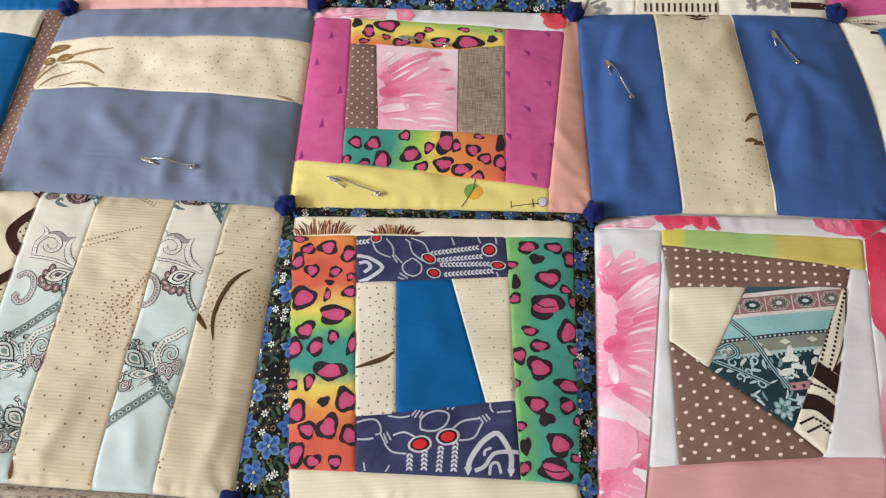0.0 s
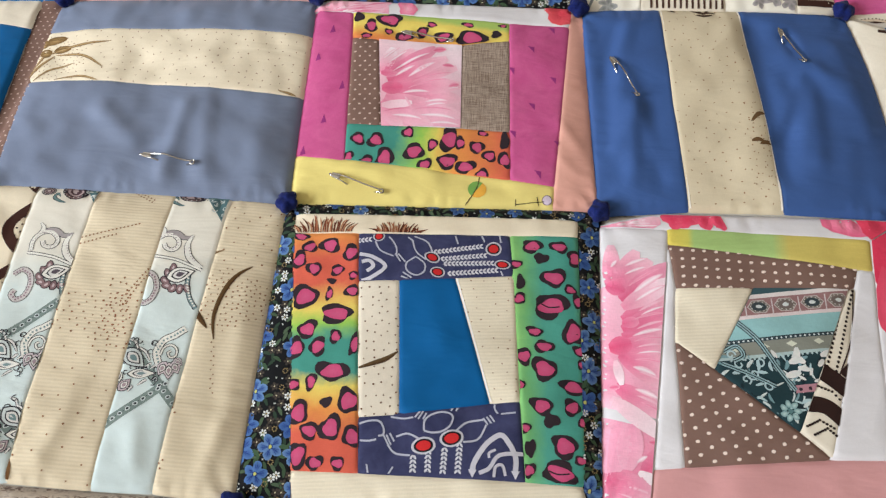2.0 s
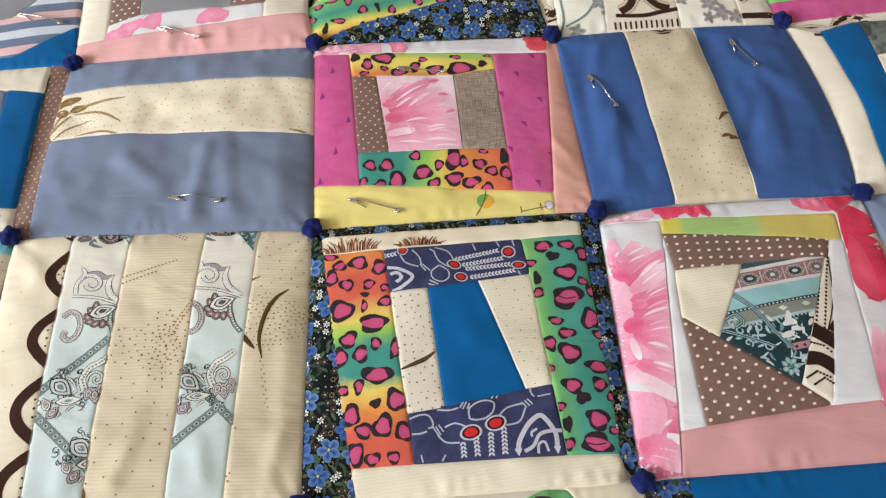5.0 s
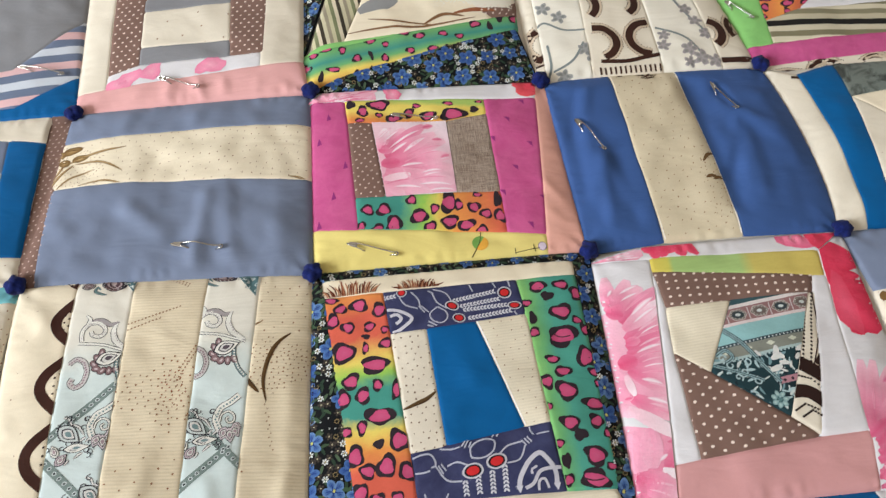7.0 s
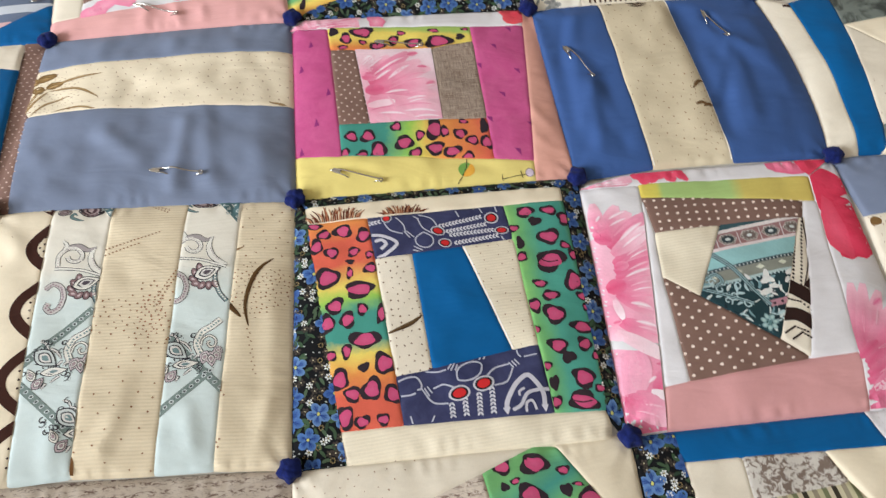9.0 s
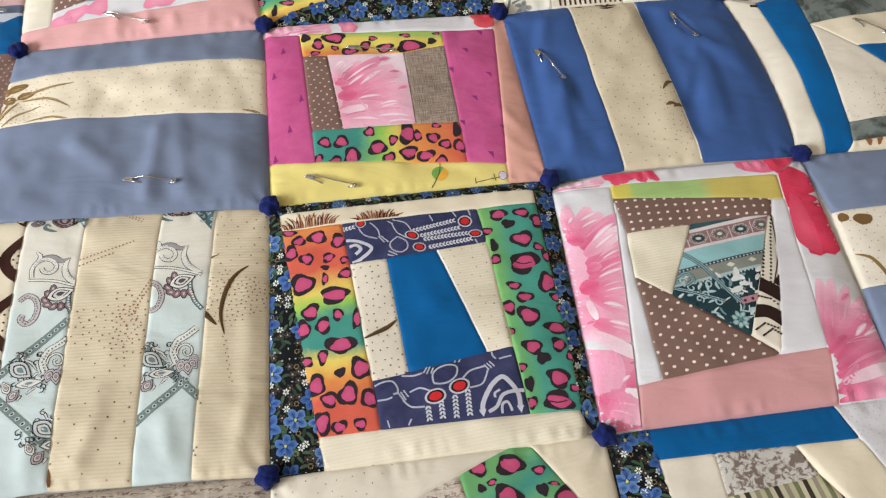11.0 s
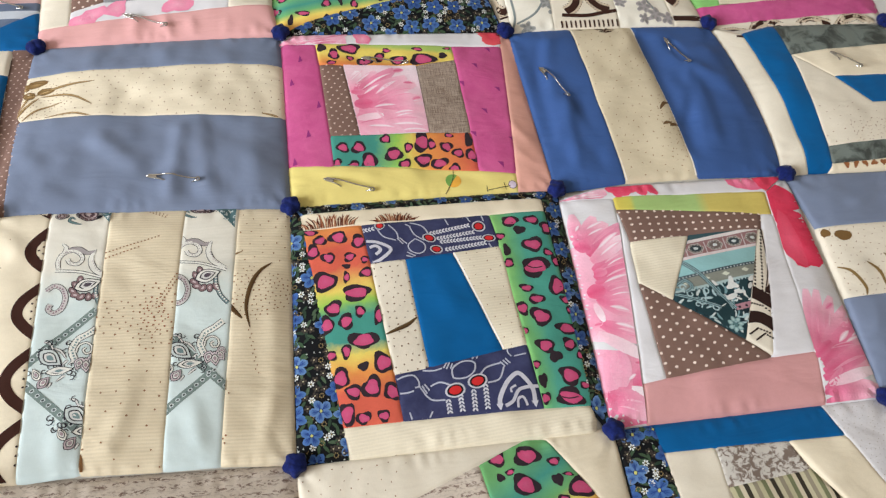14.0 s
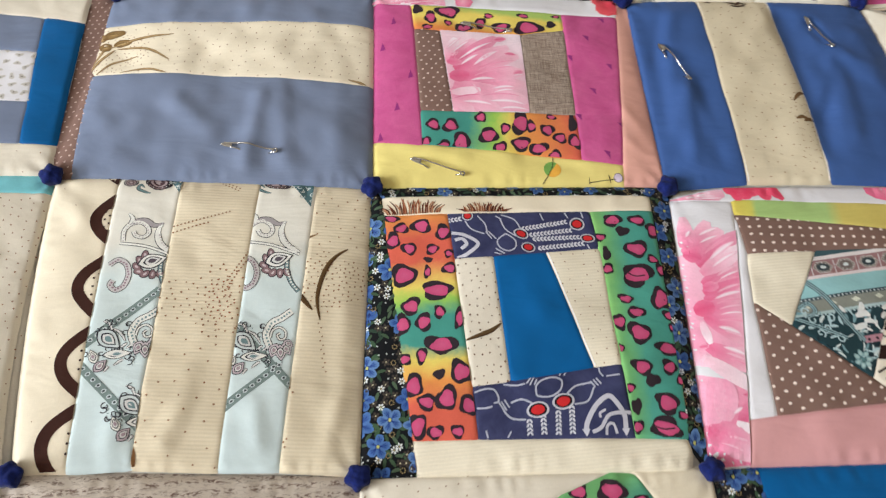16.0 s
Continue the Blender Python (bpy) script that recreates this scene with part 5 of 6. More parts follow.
for x, y, r, a in ((301, -112, 4.2, 40), (309, -118, 5.0, 150), (296, -106, 3.2, 0), (314, -110, 3.4, 220), (304, -122, 3.4, 300), (318, -126, 3.6, 90), (352, -134, 3.4, 60), (340, -150, 3.0, 120)):
    p.stroke([(x + r * (1 - k / 11) * math.cos(radians(a + k * 42)), y + r * (1 - k / 11) * math.sin(radians(a + k * 42))) for k in range(10)], 1.1, MIST, 5)
band(p, -124, -129, (178, 130, 140), 4, 334, 362)
for k in range(5):
    p.blob(337 + k * 6, -127 + k * 0.8, 2.4, 2.4, (60, 44, 52), 5, 0, 0.1, k, n=8)
for k in range(7):
    a = k * 0.8976
    p.blob(329 + 4.4 * math.cos(a), -141 + 4.4 * math.sin(a), 5, 3.8, (188, 210, 208), 5, a, 0.1, k, (120, 156, 158), n=9)
p.blob(329, -141, 3.4, 3.4, (92, 128, 130), 6, n=8)
p = Patch(3, 2, CREAM, "cream wedge with dark brown dotted scrolls", (378, -58), (384, -58), (352, -168), (334, -153))
for k in range(20):
    y = -59 - k * 3.1
    for x in (375.5 - k * 1.18, 380.5 - k * 1.1):
        p.blob(x, y, 1.9, 2.2, (42, 30, 28), 2, 0, 0.05, k, n=8)
p.stroke([(381, -58), (375, -90), (362, -118)], 1.0, (60, 42, 38), 1)
for pts, w in (([(350, -114), (358, -120), (372, -132)], 11), ([(340, -136), (352, -138), (366, -152)], 10), ([(366, -112), (372, -118)], 10)):
    p.stroke(pts, w, (46, 28, 24), 3)
for pts in ([(346, -124), (356, -128), (366, -140)], [(338, -150), (346, -146), (356, -152)], [(342, -155), (350, -151), (358, -158)]):
    for a, b in zip(pts, pts[1:]):
        for k in range(5):
            p.blob(a[0] + (b[0] - a[0]) * k / 5, a[1] + (b[1] - a[1]) * k / 5, 2.0, 1.7, (42, 30, 28), 4, 0, 0.05, k, n=8)
p = Patch(3, 2, BROWN, "brown cotton triangle with white polka dots", (262, -97), (349, -168), (262, -177))
polka(p, 8.6, 7.0, 2.5, -24)
Patch(3, 2, WHITE, "white cotton wedge", (387, -43), (398, -44), (393, -94), (387, -169), (351, -168))
Patch(3, 2, ROSE, "dusty rose cotton strip", (244, -179), (388, -169), (381, -209), (239, -208))

# -- block beyond it
Patch(4, 2, SLATE, "slate blue satin strip with folds", (427, -4), (631, -9), (632, -63), (434, -60))
p = Patch(4, 2, CREAM, "cream cotton strip with a bud print", (434, -60), (632, -63), (634, -126), (433, -126))
specks(p, 5.0, seed=12)
for x, y, w, h in ((452, -70, 15, 10), (438, -66, 8, 8)):
    p.blob(x, y, w, h, (120, 90, 52), 2, 0, 0.1)
for pts in ([(436, -98), (446, -104), (452, -118), (450, -126)], [(462, -96), (470, -106), (470, -120)], [(480, -90), (488, -104), (488, -122)]):
    p.stroke(pts, 3, (136, 108, 66), 2, True)
Patch(4, 2, SLATE, "wide slate blue satin strip", (433, -126), (634, -126), (639, -208), (430, -207))

# -- near row, mostly out of sight
Patch(0, 3, CREAM, "cream cotton panel", (-424, -204), (-214, -206), (-212, -413), (-420, -413))
Patch(1, 3, RAG, "grey-beige printed cotton panel", (-214, -203), (-9, -208), (-11, -330), (-212, -330))
Patch(1, 3, CREAM, "cream cotton strip", (-212, -330), (-11, -330), (-12, -413), (-212, -413))
p = Patch(2, 3, CREAM, "cream cotton wedge with fine dots", (-9, -209), (26, -208), (152, -208), (48, -247), (-11, -330))
specks(p, 6.5, 0.9)
p = Patch(2, 3, LEO_F, "teal and yellow leopard print patch", (149, -208), (163, -211), (211, -290), (124, -300), (112, -224))
leopard(p, [(125, -221, 12, 10), (146, -221, 17, 15), (164, -227, 8, 7), (132, -231, 7, 4), (125, -234, -5, 6), (164, -240, -7, 9), (141, -241, 17, 15), (172, -237, 7, 3), (179, -247, 20, 13), (165, -254, 9, 7), (145, -257, -8, 5), (190, -261, 9, 9), (150, -272, 12, 10), (130, -280, 10, 10)], 90)
Patch(2, 3, RAG, "grey-beige printed cotton wedge", (112, -224), (124, -300), (-11, -330), (48, -247))
p = Patch(2, 3, WARM, "cream cotton wedge with a brown stroke", (152, -207), (213, -209), (214, -300), (211, -290), (163, -211))
p.stroke([(166, -214), (176, -220), (184, -230)], 4, (176, 128, 74), 1, True)
p.stroke([(196, -240), (206, -250), (212, -262)], 4, (100, 72, 44), 1, True)
Patch(2, 3, CREAM, "cream cotton panel", (-11, -330), (124, -300), (214, -300), (212, -413), (-12, -413))
p = Patch(3, 3, BLACK, "black cotton strip with small blue flowers", (214, -210), (243, -209), (247, -300), (214, -300))
meadow(p, 54)
Patch(3, 3, CYAN, "petrol blue cotton strip", (241, -209), (376, -209), (384, -235), (243, -231))
Patch(3, 3, CREAM, "cream cotton patch", (243, -231), (282, -232), (283, -300), (247, -300))
Patch(3, 3, mottled("grey_leaf_print", (206, 200, 192), (128, 112, 102), 210.0, 0.47, 0.55), "grey leaf print cotton patch", (282, -232), (338, -234), (346, -256), (281, -261))
Patch(3, 3, OLIVE2, "olive striped cotton patch", (281, -261), (346, -256), (376, -300), (283, -300))
Patch(3, 3, WARM, "cream cotton wedge", (338, -234), (384, -235), (412, -300), (376, -300))
p = Patch(3, 3, WHITE, "pale speckled cotton wedge", (376, -209), (430, -210), (428, -300), (412, -300), (384, -235))
specks(p, 3.2, 0.7, (170, 160, 150))
Patch(3, 3, CREAM, "cream cotton panel", (214, -300), (428, -300), (428, -413), (212, -413))
Patch(4, 3, CREAM, "cream cotton panel", (430, -210), (639, -211), (640, -413), (428, -413))

# -- far row
Patch(0, 0, CYAN, "petrol blue cotton wedge", (-206, 228), (-203, 182), (-424, 184), (-424, 190), (-257, 195))
Patch(0, 0, BLUESTRIPE, "blue grey and pink striped cotton wedge", (-206, 298), (-206, 228), (-257, 195), (-424, 190), (-424, 216), (-264, 240))
Patch(0, 0, GREY, "crumpled grey cotton panel", (-424, 216), (-264, 240), (-206, 298), (-208, 398), (-428, 396))
Patch(1, 0, PINK_SATEEN, "salmon pink sateen strip with gathers", (-206, 205), (-4, 219), (2, 183), (-203, 183))
Patch(1, 0, CREAM, "cream cotton strip", (-207, 396), (-178, 396), (-178, 205), (-206, 205))
p = Patch(1, 0, BROWN, "brown cotton strip with white polka dots", (-178, 396), (-148, 396), (-149, 229), (-177, 222))
polka(p, 7.6, 5.6, 2.1, 0)
Patch(1, 0, GREY, "narrow grey cotton strip", (-150, 250), (-68, 250), (-68, 232), (-150, 229))
p = Patch(1, 0, CREAM, "cream cotton patch with tiny dots", (-150, 296), (-68, 299), (-68, 250), (-150, 250))
specks(p, 15, 1.6)
Patch(1, 0, GREY, "narrow grey cotton strip", (-150, 314), (-68, 316), (-68, 299), (-150, 296))
p = Patch(1, 0, WHITE, "white patch with pink petals", (-150, 396), (-68, 396), (-68, 316), (-150, 314))
bloom(p, -110, 330, 50, 20, 160, 15)
p = Patch(1, 0, BROWN, "brown cotton strip with white polka dots", (-69, 396), (-30, 396), (-36, 231), (-68, 232))
polka(p, 7.6, 5.6, 2.1, 0)
p = Patch(1, 0, WHITE, "white cotton strip with pink petals", (-177, 223), (-150, 230), (-39, 231), (-41, 215), (-179, 204))
for x, y, w in ((-158, 215, 24), (-138, 221, 22), (-85, 222, 30), (-168, 210, 18)):
    p.blob(x, y, w, 17, (244, 170, 192), 2, 0.5, 0.25, int(-x), (238, 140, 172))
Patch(1, 0, CREAM, "cream cotton strip with a line of stitches", (-30, 396), (0, 394), (-4, 219), (-41, 215))
p = Patch(2, 0, BLACK, "black cotton wedge with small blue flowers", (0, 394), (48, 394), (-3, 225))
meadow(p, 55)
p = Patch(2, 0, BLACK, "black cotton wedge with small blue flowers", (30, 196), (196, 240), (207, 178), (-2, 180))
meadow(p, 56, 16)
p = Patch(2, 0, LEO_E, "green and yellow leopard print strip", (-3, 226), (198, 258), (197, 240), (-3, 186))
any_leopard(p, 13, 6)
Patch(2, 0, GREEN, "light green cotton sliver", (-3, 226), (14, 236), (90, 241))
Patch(2, 0, OLIVE2, "olive striped cotton wedge", (48, 394), (95, 394), (36, 238), (6, 234))
p = Patch(2, 0, WARM, "cream cotton wedge with a brown branch print", (95, 394), (130, 394), (175, 254), (36, 237))
for pts, w in (([(40, 246), (80, 250), (110, 248), (160, 256)], 3), ([(60, 262), (90, 256), (120, 249)], 2.4), ([(110, 250), (130, 262), (150, 258)], 4)):
    p.stroke(pts, w, (132, 96, 66), 1, True)
p.blob(72, 282, 36, 22, (148, 148, 148), 1, 0.3, 0.3, 3)
p = Patch(2, 0, MINT, "pale mint cotton patch", (130, 394), (203, 392), (198, 262), (110, 262))
p.stroke([(140, 263), (160, 266), (180, 264)], 5, (150, 92, 62), 1, True)
p = Patch(2, 0, BROWN, "brown cotton scrap with white dots", (160, 272), (200, 276), (198, 257), (164, 257))
polka(p, 6.5, 5, 2, 0)
p = Patch(3, 0, CREAM, "cream cotton strip with brown scrolls", (200, 394), (218, 394), (216, 176), (208, 178))
swirl(p, [arc(222, 218, 19, 110, 250)])
for y in (180, 186, 194, 200, 204):
    p.stroke([(208, y), (220, y + 2)], 2.2, (60, 36, 28), 2)
p = Patch(3, 0, MINT, "pale mint cotton strip with grey leaf print", (218, 394), (266, 394), (258, 177), (216, 176))
for pts in ([(222, 217), (222, 193), (217, 178)], [(223, 186), (243, 197), (256, 217)], [(216, 240), (224, 244), (240, 234), (262, 232)]):
    p.stroke(pts, 2.2, (132, 140, 140), 2)
for x, y in ((225, 262), (238, 250), (256, 208), (262, 200), (232, 180), (246, 286)):
    for k in range(5):
        p.blob(x + 4 * math.cos(k * 1.26), y + 4 * math.sin(k * 1.26), 8, 5, (120, 122, 120), 3, k * 1.26, 0.15, k, (168, 168, 166))
p = Patch(3, 0, CREAM, "cream cotton strip with brown scrolls", (266, 394), (318, 392), (324, 176), (258, 177))
swirl(p, [arc(268, 214, 18, 95, -75), arc(318, 216, 19, 85, 265), arc(256, 262, 20, 40, -50), arc(296, 262, 17, 50, -60)])
p.stroke([(268, 193), (291, 191), (310, 194), (324, 196)], 4, (60, 36, 28), 2)
for k in range(13):
    p.stroke([(266 + k * 4.6, 186), (266 + k * 4.6, 179)], 1.8, (74, 52, 42), 2)
p = Patch(3, 0, MINT, "pale mint cotton strip with grey leaf print", (318, 392), (358, 392), (380, 178), (324, 176))
for pts in ([(326, 228), (350, 215), (362, 196)], [(352, 262), (362, 240), (376, 214)]):
    p.stroke(pts, 2.4, (132, 140, 140), 2)
for x, y, w in ((329, 206, 10), (332, 218, 9), (352, 200, 12), (362, 190, 13), (374, 186, 11), (360, 250, 10), (366, 234, 10), (372, 218, 10), (350, 186, 9)):
    for k in range(5):
        p.blob(x + 0.35 * w * math.cos(k * 1.26), y + 0.35 * w * math.sin(k * 1.26), w * 0.7, w * 0.45, (128, 126, 124), 3, k * 1.26, 0.15, k, (172, 164, 164))
p = Patch(3, 0, CREAM, "cream cotton wedge with brown scrolls", (358, 392), (376, 392), (404, 222), (412, 180), (380, 178))
swirl(p, [arc(372, 218, 16, 70, -60), arc(414, 226, 17, 140, 220)], 8)
p.stroke([(380, 186), (410, 186)], 6, (60, 36, 28), 2)
Patch(4, 0, GREEN, "light green cotton wedge", (376, 392), (440, 392), (434, 200), (402, 200))
p = Patch(4, 0, ORANGE, "orange leopard print wedge", (440, 330), (540, 300), (470, 240), (433, 228))
any_leopard(p, 11, 9)
Patch(4, 0, WHITE, "white cotton panel", (440, 392), (612, 392), (610, 246), (470, 241), (540, 300), (440, 330))
Patch(4, 0, OLIVE, "olive and black striped cotton strip", (433, 229), (470, 240), (610, 246), (608, 206), (433, 200))
Patch(4, 0, MAGENTA, "magenta cotton strip", (402, 200), (608, 207), (606, 186), (413, 177))
p = Patch(4, 0, CREAM, "cream cotton strip with brown scrolls", (413, 177), (606, 186), (604, 171), (440, 168))
swirl(p, [[(423, 168), (439, 169), (453, 166)], [(457, 164), (463, 174), (477, 178), (499, 170)], [(505, 168), (513, 175), (524, 179), (545, 173)], [(552, 170), (560, 178), (575, 181), (595, 174)]], 4)

# -- blocks at the left end
p = Patch(0, 1, CREAM, "cream cotton wedge", (-424, 186), (-224, 185), (-225, 151), (-424, 178))
Patch(0, 1, SLATE, "slate blue satin wedge", (-426, 178), (-254, 155), (-252, 118), (-428, 132))
p = Patch(0, 1, WHITE, "patch with a grey lace print", (-428, 132), (-252, 118), (-249, 70), (-430, 72))
for x, y in p.scatter(7, 3):
    p.blob(x, y, 5.5, 4, (176, 170, 162), 1, x, 0.3, int(y), (200, 194, 186))
    p.dot(x, y, 1.2, (120, 112, 106), 2)
Patch(0, 1, SLATE, "slate blue satin strip", (-430, 72), (-249, 70), (-249, 32), (-432, 32))
Patch(0, 1, CYAN, "petrol blue cotton strip", (-254, 156), (-225, 151), (-226, 32), (-249, 32))
p = Patch(0, 1, CREAM, "cream cotton strip", (-432, 32), (-226, 32), (-224, 8), (-436, 8))
specks(p, 12)
Patch(0, 2, AQUA, "aqua cotton strip", (-438, 6), (-224, 6), (-222, -9), (-438, -12))
p = Patch(0, 2, CREAM, "cream cotton panel with brown speckles", (-438, -12), (-222, -9), (-217, -205), (-426, -204), b1=-5)
specks(p, 5, 1.1, (150, 104, 76))

# ---- the room ----
def box(name, x0, y0, z0, x1, y1, z1, mat, parent=None, bevel=0.0):
    bm = bmesh.new()
    bmesh.ops.create_cube(bm, size=1.0)
    for v in bm.verts:
        v.co = ((x0 + x1) / 2 + v.co.x * (x1 - x0), (y0 + y1) / 2 + v.co.y * (y1 - y0), (z0 + z1) / 2 + v.co.z * (z1 - z0))
    if bevel:
        bmesh.ops.bevel(bm, geom=bm.edges[:], offset=bevel, segments=4, profile=0.6, affect="EDGES")
    me = bpy.data.meshes.new(name)
    bm.to_mesh(me)
    bm.free()
    me.materials.append(mat)
    ob = new(name, me)
    if parent:
        ob.parent = parent
    return ob


X0, X1, Y0, Y1, Z0, Z1 = -3.3, 2.4, -2.4, 2.6, -0.5, 2.4
tagged(box("floor", X0, Y0, Z0 - 0.1, X1, Y1, Z0, BOARDS), "brown wooden floor of the room", "floor", kind="structure")
tagged(box("ceiling", X0, Y0, Z1, X1, Y1, Z1 + 0.1, PAINT), "plain painted ceiling", "ceiling", kind="structure")
tagged(box("wall_south", X0 - 0.12, Y0 - 0.12, Z0 - 0.1, X1 + 0.12, Y0, Z1 + 0.1, PAINT), "plain off-white painted wall", "wall", kind="structure")
tagged(box("wall_east", X1, Y0, Z0 - 0.1, X1 + 0.12, Y1, Z1 + 0.1, PAINT), "plain off-white painted wall", "wall", kind="structure")
tagged(box("wall_north", X0 - 0.12, Y1, Z0 - 0.1, X1 + 0.12, Y1 + 0.12, Z1 + 0.1, PAINT), "plain off-white painted wall", "wall", kind="structure")
# the west wall has the window opening
WY0, WY1, WZ0, WZ1 = -1.85, 0.05, 0.6, 2.1
west = new("wall_west")
tagged(west, "plain off-white painted wall with a window opening", "wall", kind="structure")
for y0, y1, z0, z1 in ((Y0, WY0, Z0 - 0.1, Z1 + 0.1), (WY1, Y1, Z0 - 0.1, Z1 + 0.1), (WY0, WY1, Z0 - 0.1, WZ0), (WY0, WY1, WZ1, Z1 + 0.1)):
    box("wall_panel", X0 - 0.12, y0, z0, X0, y1, z1, PAINT, west)

# ---- bed under the quilt ----
bed = new("bed")
tagged(bed, "low bed with a white sheet under the patchwork quilt", "bed")
box("mattress", -0.62, -1.0, -0.24, 0.82, 0.75, -0.0085, SHEET, bed, 0.05)
box("base", -0.6, -0.98, -0.5, 0.8, 0.73, -0.24, BOARDS, bed, 0.01)

# ---- the quilt ----
quilt = new("quilt")
tagged(quilt, "colourful padded cotton patchwork quilt with navy tufts, on a bed", "quilt")
blocks = {}
for r in range(4):
    for c in range(5):
        a, b, d, e = knot(c, r), knot(c + 1, r), knot(c, r + 1), knot(c + 1, r + 1)
        n = 16
        pts = np.array([a * (1 - i / n) * (1 - j / n) + b * i / n * (1 - j / n) + d * (1 - i / n) * j / n + e * i / n * j / n for j in range(n + 1) for i in range(n + 1)])
        top = relief(pts, c, r) - 3.0
        co = [(x * 0.001, y * 0.001, max(h, -7.5) * 0.001) for (x, y), h in zip(pts, top)]
        m = (n + 1) ** 2
        co += [(x * 0.001, y * 0.001, -0.0085) for x, y in pts]
        polys = []
        for j in range(n):
            for i in range(n):
                k = j * (n + 1) + i
                polys.append((k, k + n + 1, k + n + 2, k + 1))
                polys.append((m + k, m + k + 1, m + k + n + 2, m + k + n + 1))
        rim = [i for i in range(n + 1)] + [j * (n + 1) + n for j in range(1, n + 1)] + [n * (n + 1) + i for i in range(n - 1, -1, -1)] + [j * (n + 1) for j in range(n - 1, 0, -1)]
        for i, j in zip(rim, rim[1:] + rim[:1]):
            polys.append((i, j, m + j, m + i))
        me = bpy.data.meshes.new("block")
        me.from_pydata(co, [], polys)
        me.materials.append(BATT)
        me.polygons.foreach_set("use_smooth", np.ones(len(polys), bool))
        blocks[c, r] = part("block", me, quilt, "padded quilt block pieced from cotton patches")
for p in PATCHES:
    p.build(blocks[p.c, p.r])


def tuft_mesh(seed):
    """A small felted knot: a squat ball with folded petals of cloth."""
    rnd = random.Random(seed)
    bm = bmesh.new()
    bmesh.ops.create_icosphere(bm, subdivisions=4, radius=1.0)
    ph = rnd.uniform(0, 6)
    for v in bm.verts:
        n = v.co.normalized()
        a = math.atan2(n.y, n.x)
        lump = 1 + 0.09 * math.cos(5 * a + ph) * (1 - n.z * n.z) + 0.16 * noise.noise(n * 1.6 + Vector((seed, 0, 0))) + 0.05 * noise.noise(n * 7 + Vector((0, seed, 0)))
        crease = 0.12 * math.exp(-((n.x * math.cos(ph) + n.y * math.sin(ph)) / 0.16) ** 2) * max(n.z, 0)
        v.co = n * (lump - crease)
        v.co.x *= 0.0078
        v.co.y *= 0.0078
        v.co.z *= 0.0062
    for f in bm.faces:
        f.smooth = True
    me = bpy.data.meshes.new("tuft")
    bm.to_mesh(me)
    bm.free()
    me.materials.append(FELT)
    return me


TUFTS = [tuft_mesh(k) for k in range(4)]
for r in range(1, 4):
    for c in range(6):
        if (c, r) in ((5, 3), (0, 3)):
            continue
        k = knot(c, r)
        ob = part("tuft", TUFTS[(c + 2 * r) % 4], quilt, "round navy blue felt tuft")
        ob.location = (k[0] * 0.001, k[1] * 0.001, 0.0035 + 0.001 * float(lie(k[0], k[1])))
        ob.rotation_euler = (0.15 * (c % 3 - 1), 0.2 * (r % 2), 1.3 * c + r)


# ---- safety pins ----
def tube(name, pts, radius, parent, mat, cyclic=False):
    cu = bpy.data.curves.new(name, "CURVE")
    cu.dimensions, cu.bevel_depth, cu.bevel_resolution, cu.resolution_u = "3D", radius, 3, 6
    sp = cu.splines.new("BEZIER")
    sp.bezier_points.add(len(pts) - 1)
    for b, p in zip(sp.bezier_points, pts):
        b.co, b.handle_left_type, b.handle_right_type = p, "AUTO", "AUTO"
    sp.use_cyclic_u = cyclic
    tmp = bpy.data.objects.new("tmp", cu)
    me = bpy.data.meshes.new_from_object(tmp)
    me.name = name
    bpy.data.objects.remove(tmp)
    bpy.data.curves.remove(cu)
    me.materials.clear()
    me.materials.append(mat)
    me.polygons.foreach_set("use_smooth", np.ones(len(me.polygons), bool))
    return part(name, me, parent)


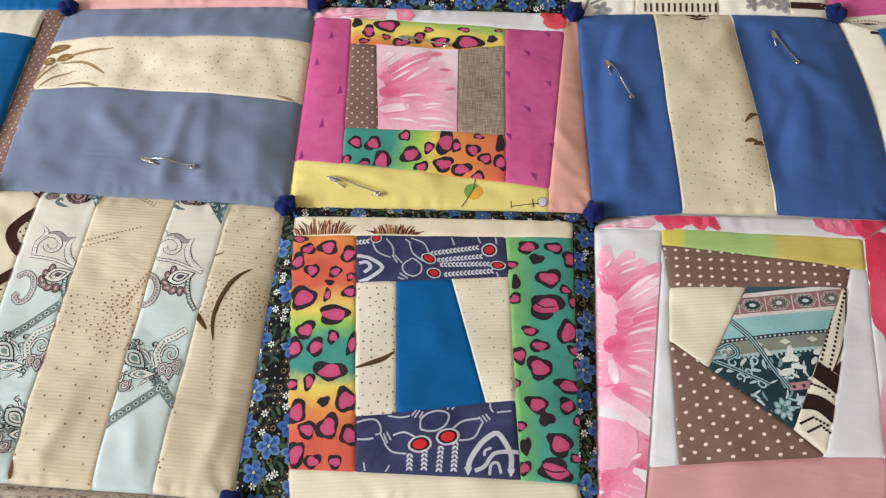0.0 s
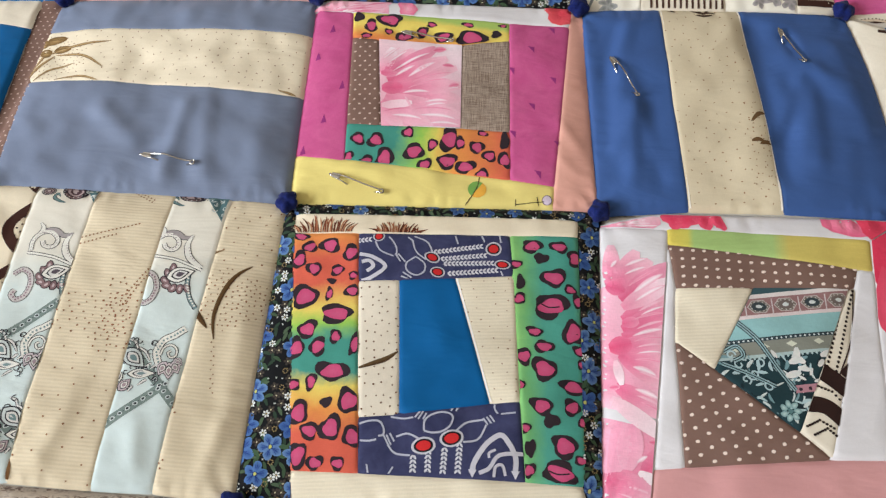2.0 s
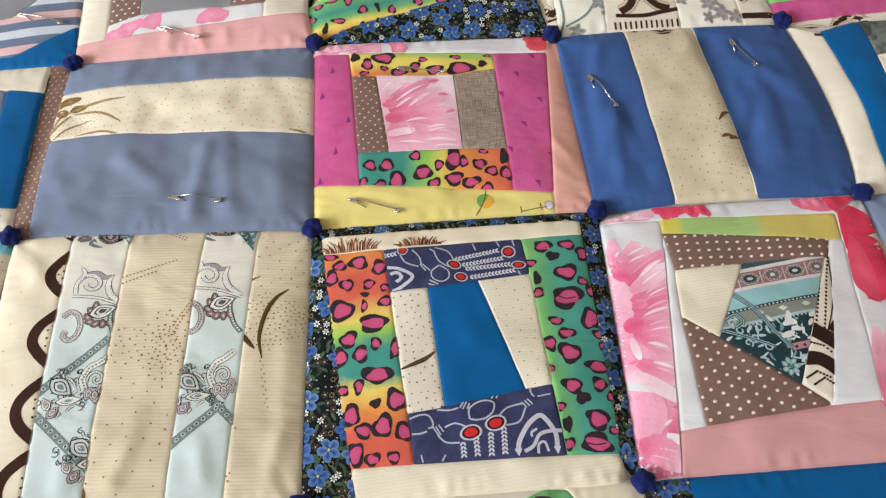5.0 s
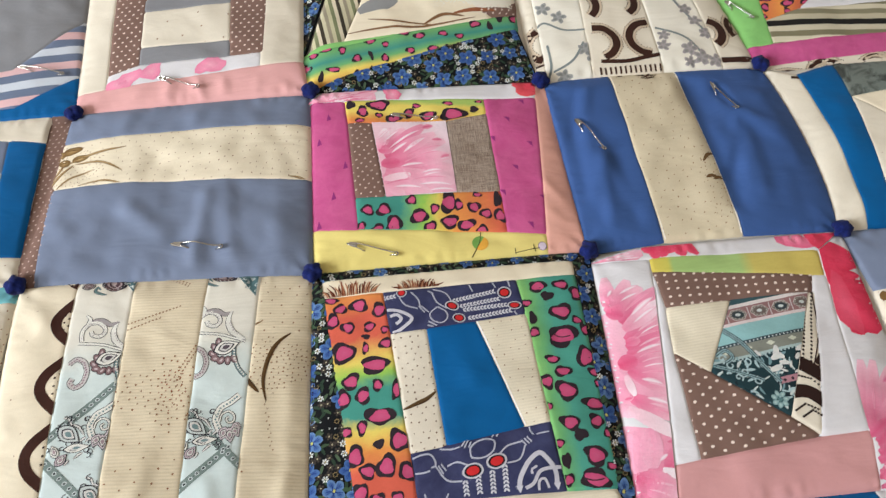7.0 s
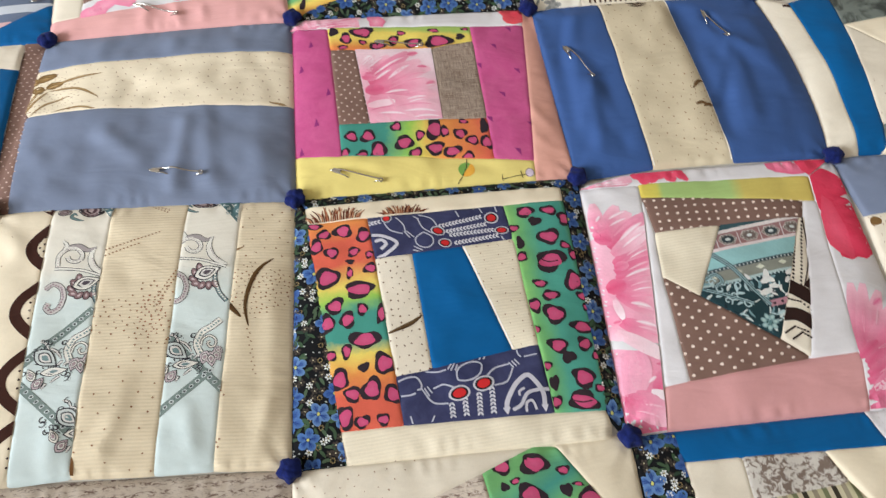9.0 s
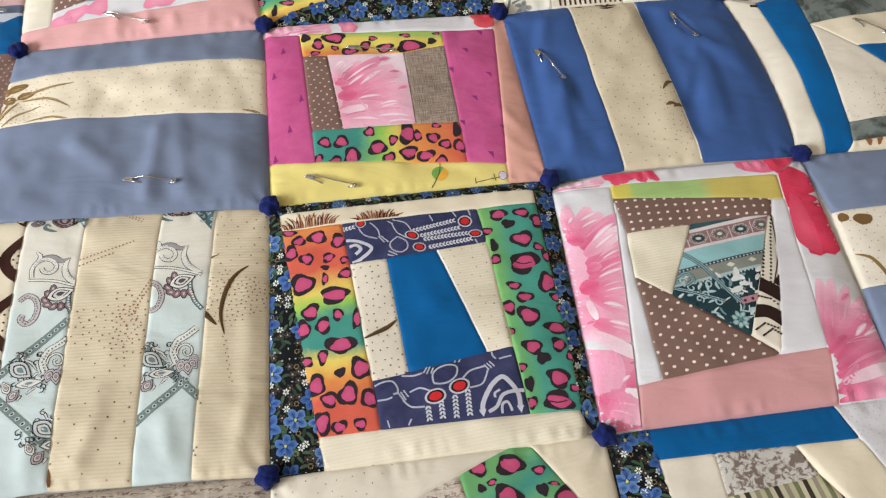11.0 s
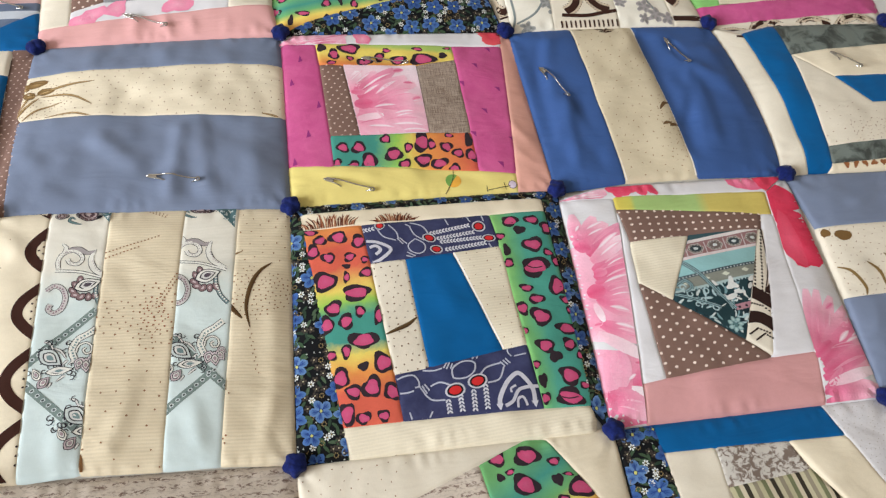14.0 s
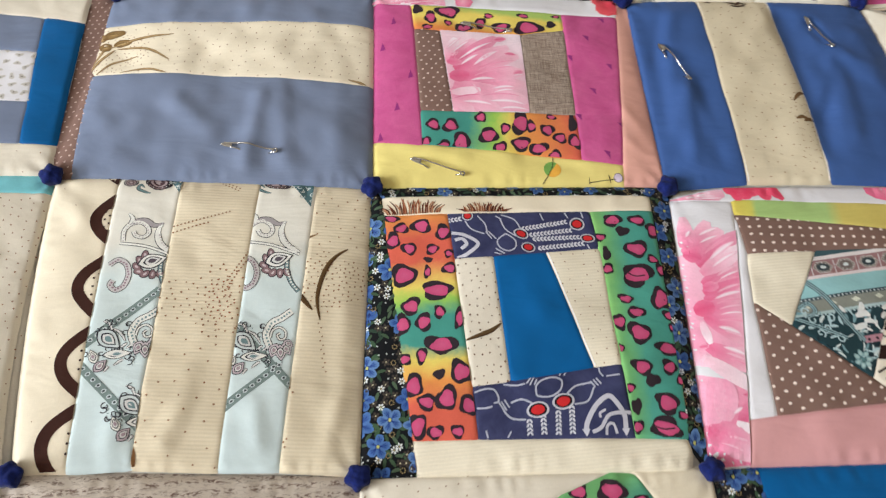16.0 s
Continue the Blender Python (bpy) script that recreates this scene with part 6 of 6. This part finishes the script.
def safety_pin(x0, y0, x1, y1, c, r, flip=1):
    """A closed pin from its clasp (x0, y0) to its coil (x1, y1), mm, stuck into block (c, r)."""
    far = math.hypot(x1 - x0, y1 - y0)
    wx, wy = (x1 - x0) / far, (y1 - y0) / far
    sx, sy = -wy * flip, wx * flip

    def at(s, q, up):
        x, y = x0 + wx * s * far + sx * q, y0 + wy * s * far + sy * q
        z = relief([(x, y)], c, r)[0] + 0.9 + up
        return (x * 0.001, y * 0.001, z * 0.001)

    pin = new("safety_pin")
    base = Vector(at(0.5, 0, 0))
    tube("spine", [at(0.0, 1.2, 1.5), at(0.2, 1.3, 1.6), at(0.45, 1.0, 1.7), at(0.62, 0.8, 1.6), at(0.8, 0.8, 1.4), at(0.94, 0.9, 1.2)], 0.0006, pin, STEEL)
    tube("needle", [at(0.02, -1.4, 1.5), at(0.12, -1.9, 1.4), at(0.24, -2.6, 1.0), at(0.31, -2.8, -0.6), at(0.36, -2.8, -2.0)], 0.00055, pin, STEEL)
    tube("needle_end", [at(0.82, -1.2, -2.0), at(0.87, -1.3, -0.3), at(0.92, -1.2, 0.9), at(0.95, -1.0, 1.2)], 0.00055, pin, STEEL)
    coil = []
    for k in range(15):
        a = 2 * math.pi * k / 7 + 0.6
        coil.append(at(0.97 + 1.4 * math.cos(a) / far, 1.4 * math.sin(a), 0.9 + 0.06 * k))
    tube("coil", coil, 0.0006, pin, STEEL)
    # clasp: a folded cap of sheet metal, rounded at its end
    bm = bmesh.new()
    rows = []
    for i in range(9):
        s = i / 8
        wide = 1.6 * math.sqrt(max(0.05, 1 - (1 - min(s * 2.2, 1)) ** 2)) * (1 - 0.22 * s)
        row = []
        for j in range(12):
            a = 2 * math.pi * j / 12
            row.append(bm.verts.new(at((-0.055 + 0.22 * s), -0.3 + wide * math.cos(a), 1.4 + (0.9 - 0.2 * s) * math.sin(a))))
        rows.append(row)
    for a, b in zip(rows, rows[1:]):
        for j in range(12):
            bm.faces.new((a[j], a[(j + 1) % 12], b[(j + 1) % 12], b[j]))
    bm.faces.new(rows[0])
    bm.faces.new(rows[-1][::-1])
    bmesh.ops.recalc_face_normals(bm, faces=bm.faces[:])
    for f in bm.faces:
        f.smooth = True
    me = bpy.data.meshes.new("clasp")
    bm.to_mesh(me)
    bm.free()
    me.materials.append(STEEL)
    part("clasp", me, pin)
    for ch in pin.children:
        ch.data.transform(Matrix.Translation(-base))
    pin.location = base
    return pin


for x0, y0, x1, y1, c, r, flip, on in (
    (-106, 30, -68, 24, 1, 1, 1, "slate satin"), (30, 20, 67, 7, 2, 1, 1, "yellow cotton"), (232, 126, 249, 89, 3, 1, 1, "blue cotton"), (361, 156, 374, 123, 3, 1, 1, "blue cotton"),
    (74, 148, 112, 139, 2, 1, 1, "leopard print cotton"), (520, 126, 545, 108, 4, 1, 1, "cream cotton"), (-130, 211, -94, 196, 1, 0, 1, "salmon cotton"), (-257, 241, -218, 230, 0, 0, 1, "striped cotton"), (404, 258, 422, 232, 4, 0, 1, "green cotton"),
):
    tagged(safety_pin(x0, y0, x1, y1, c, r, flip), "shiny steel safety pin stuck through " + on, "safety pin", "safety pins in the quilt")
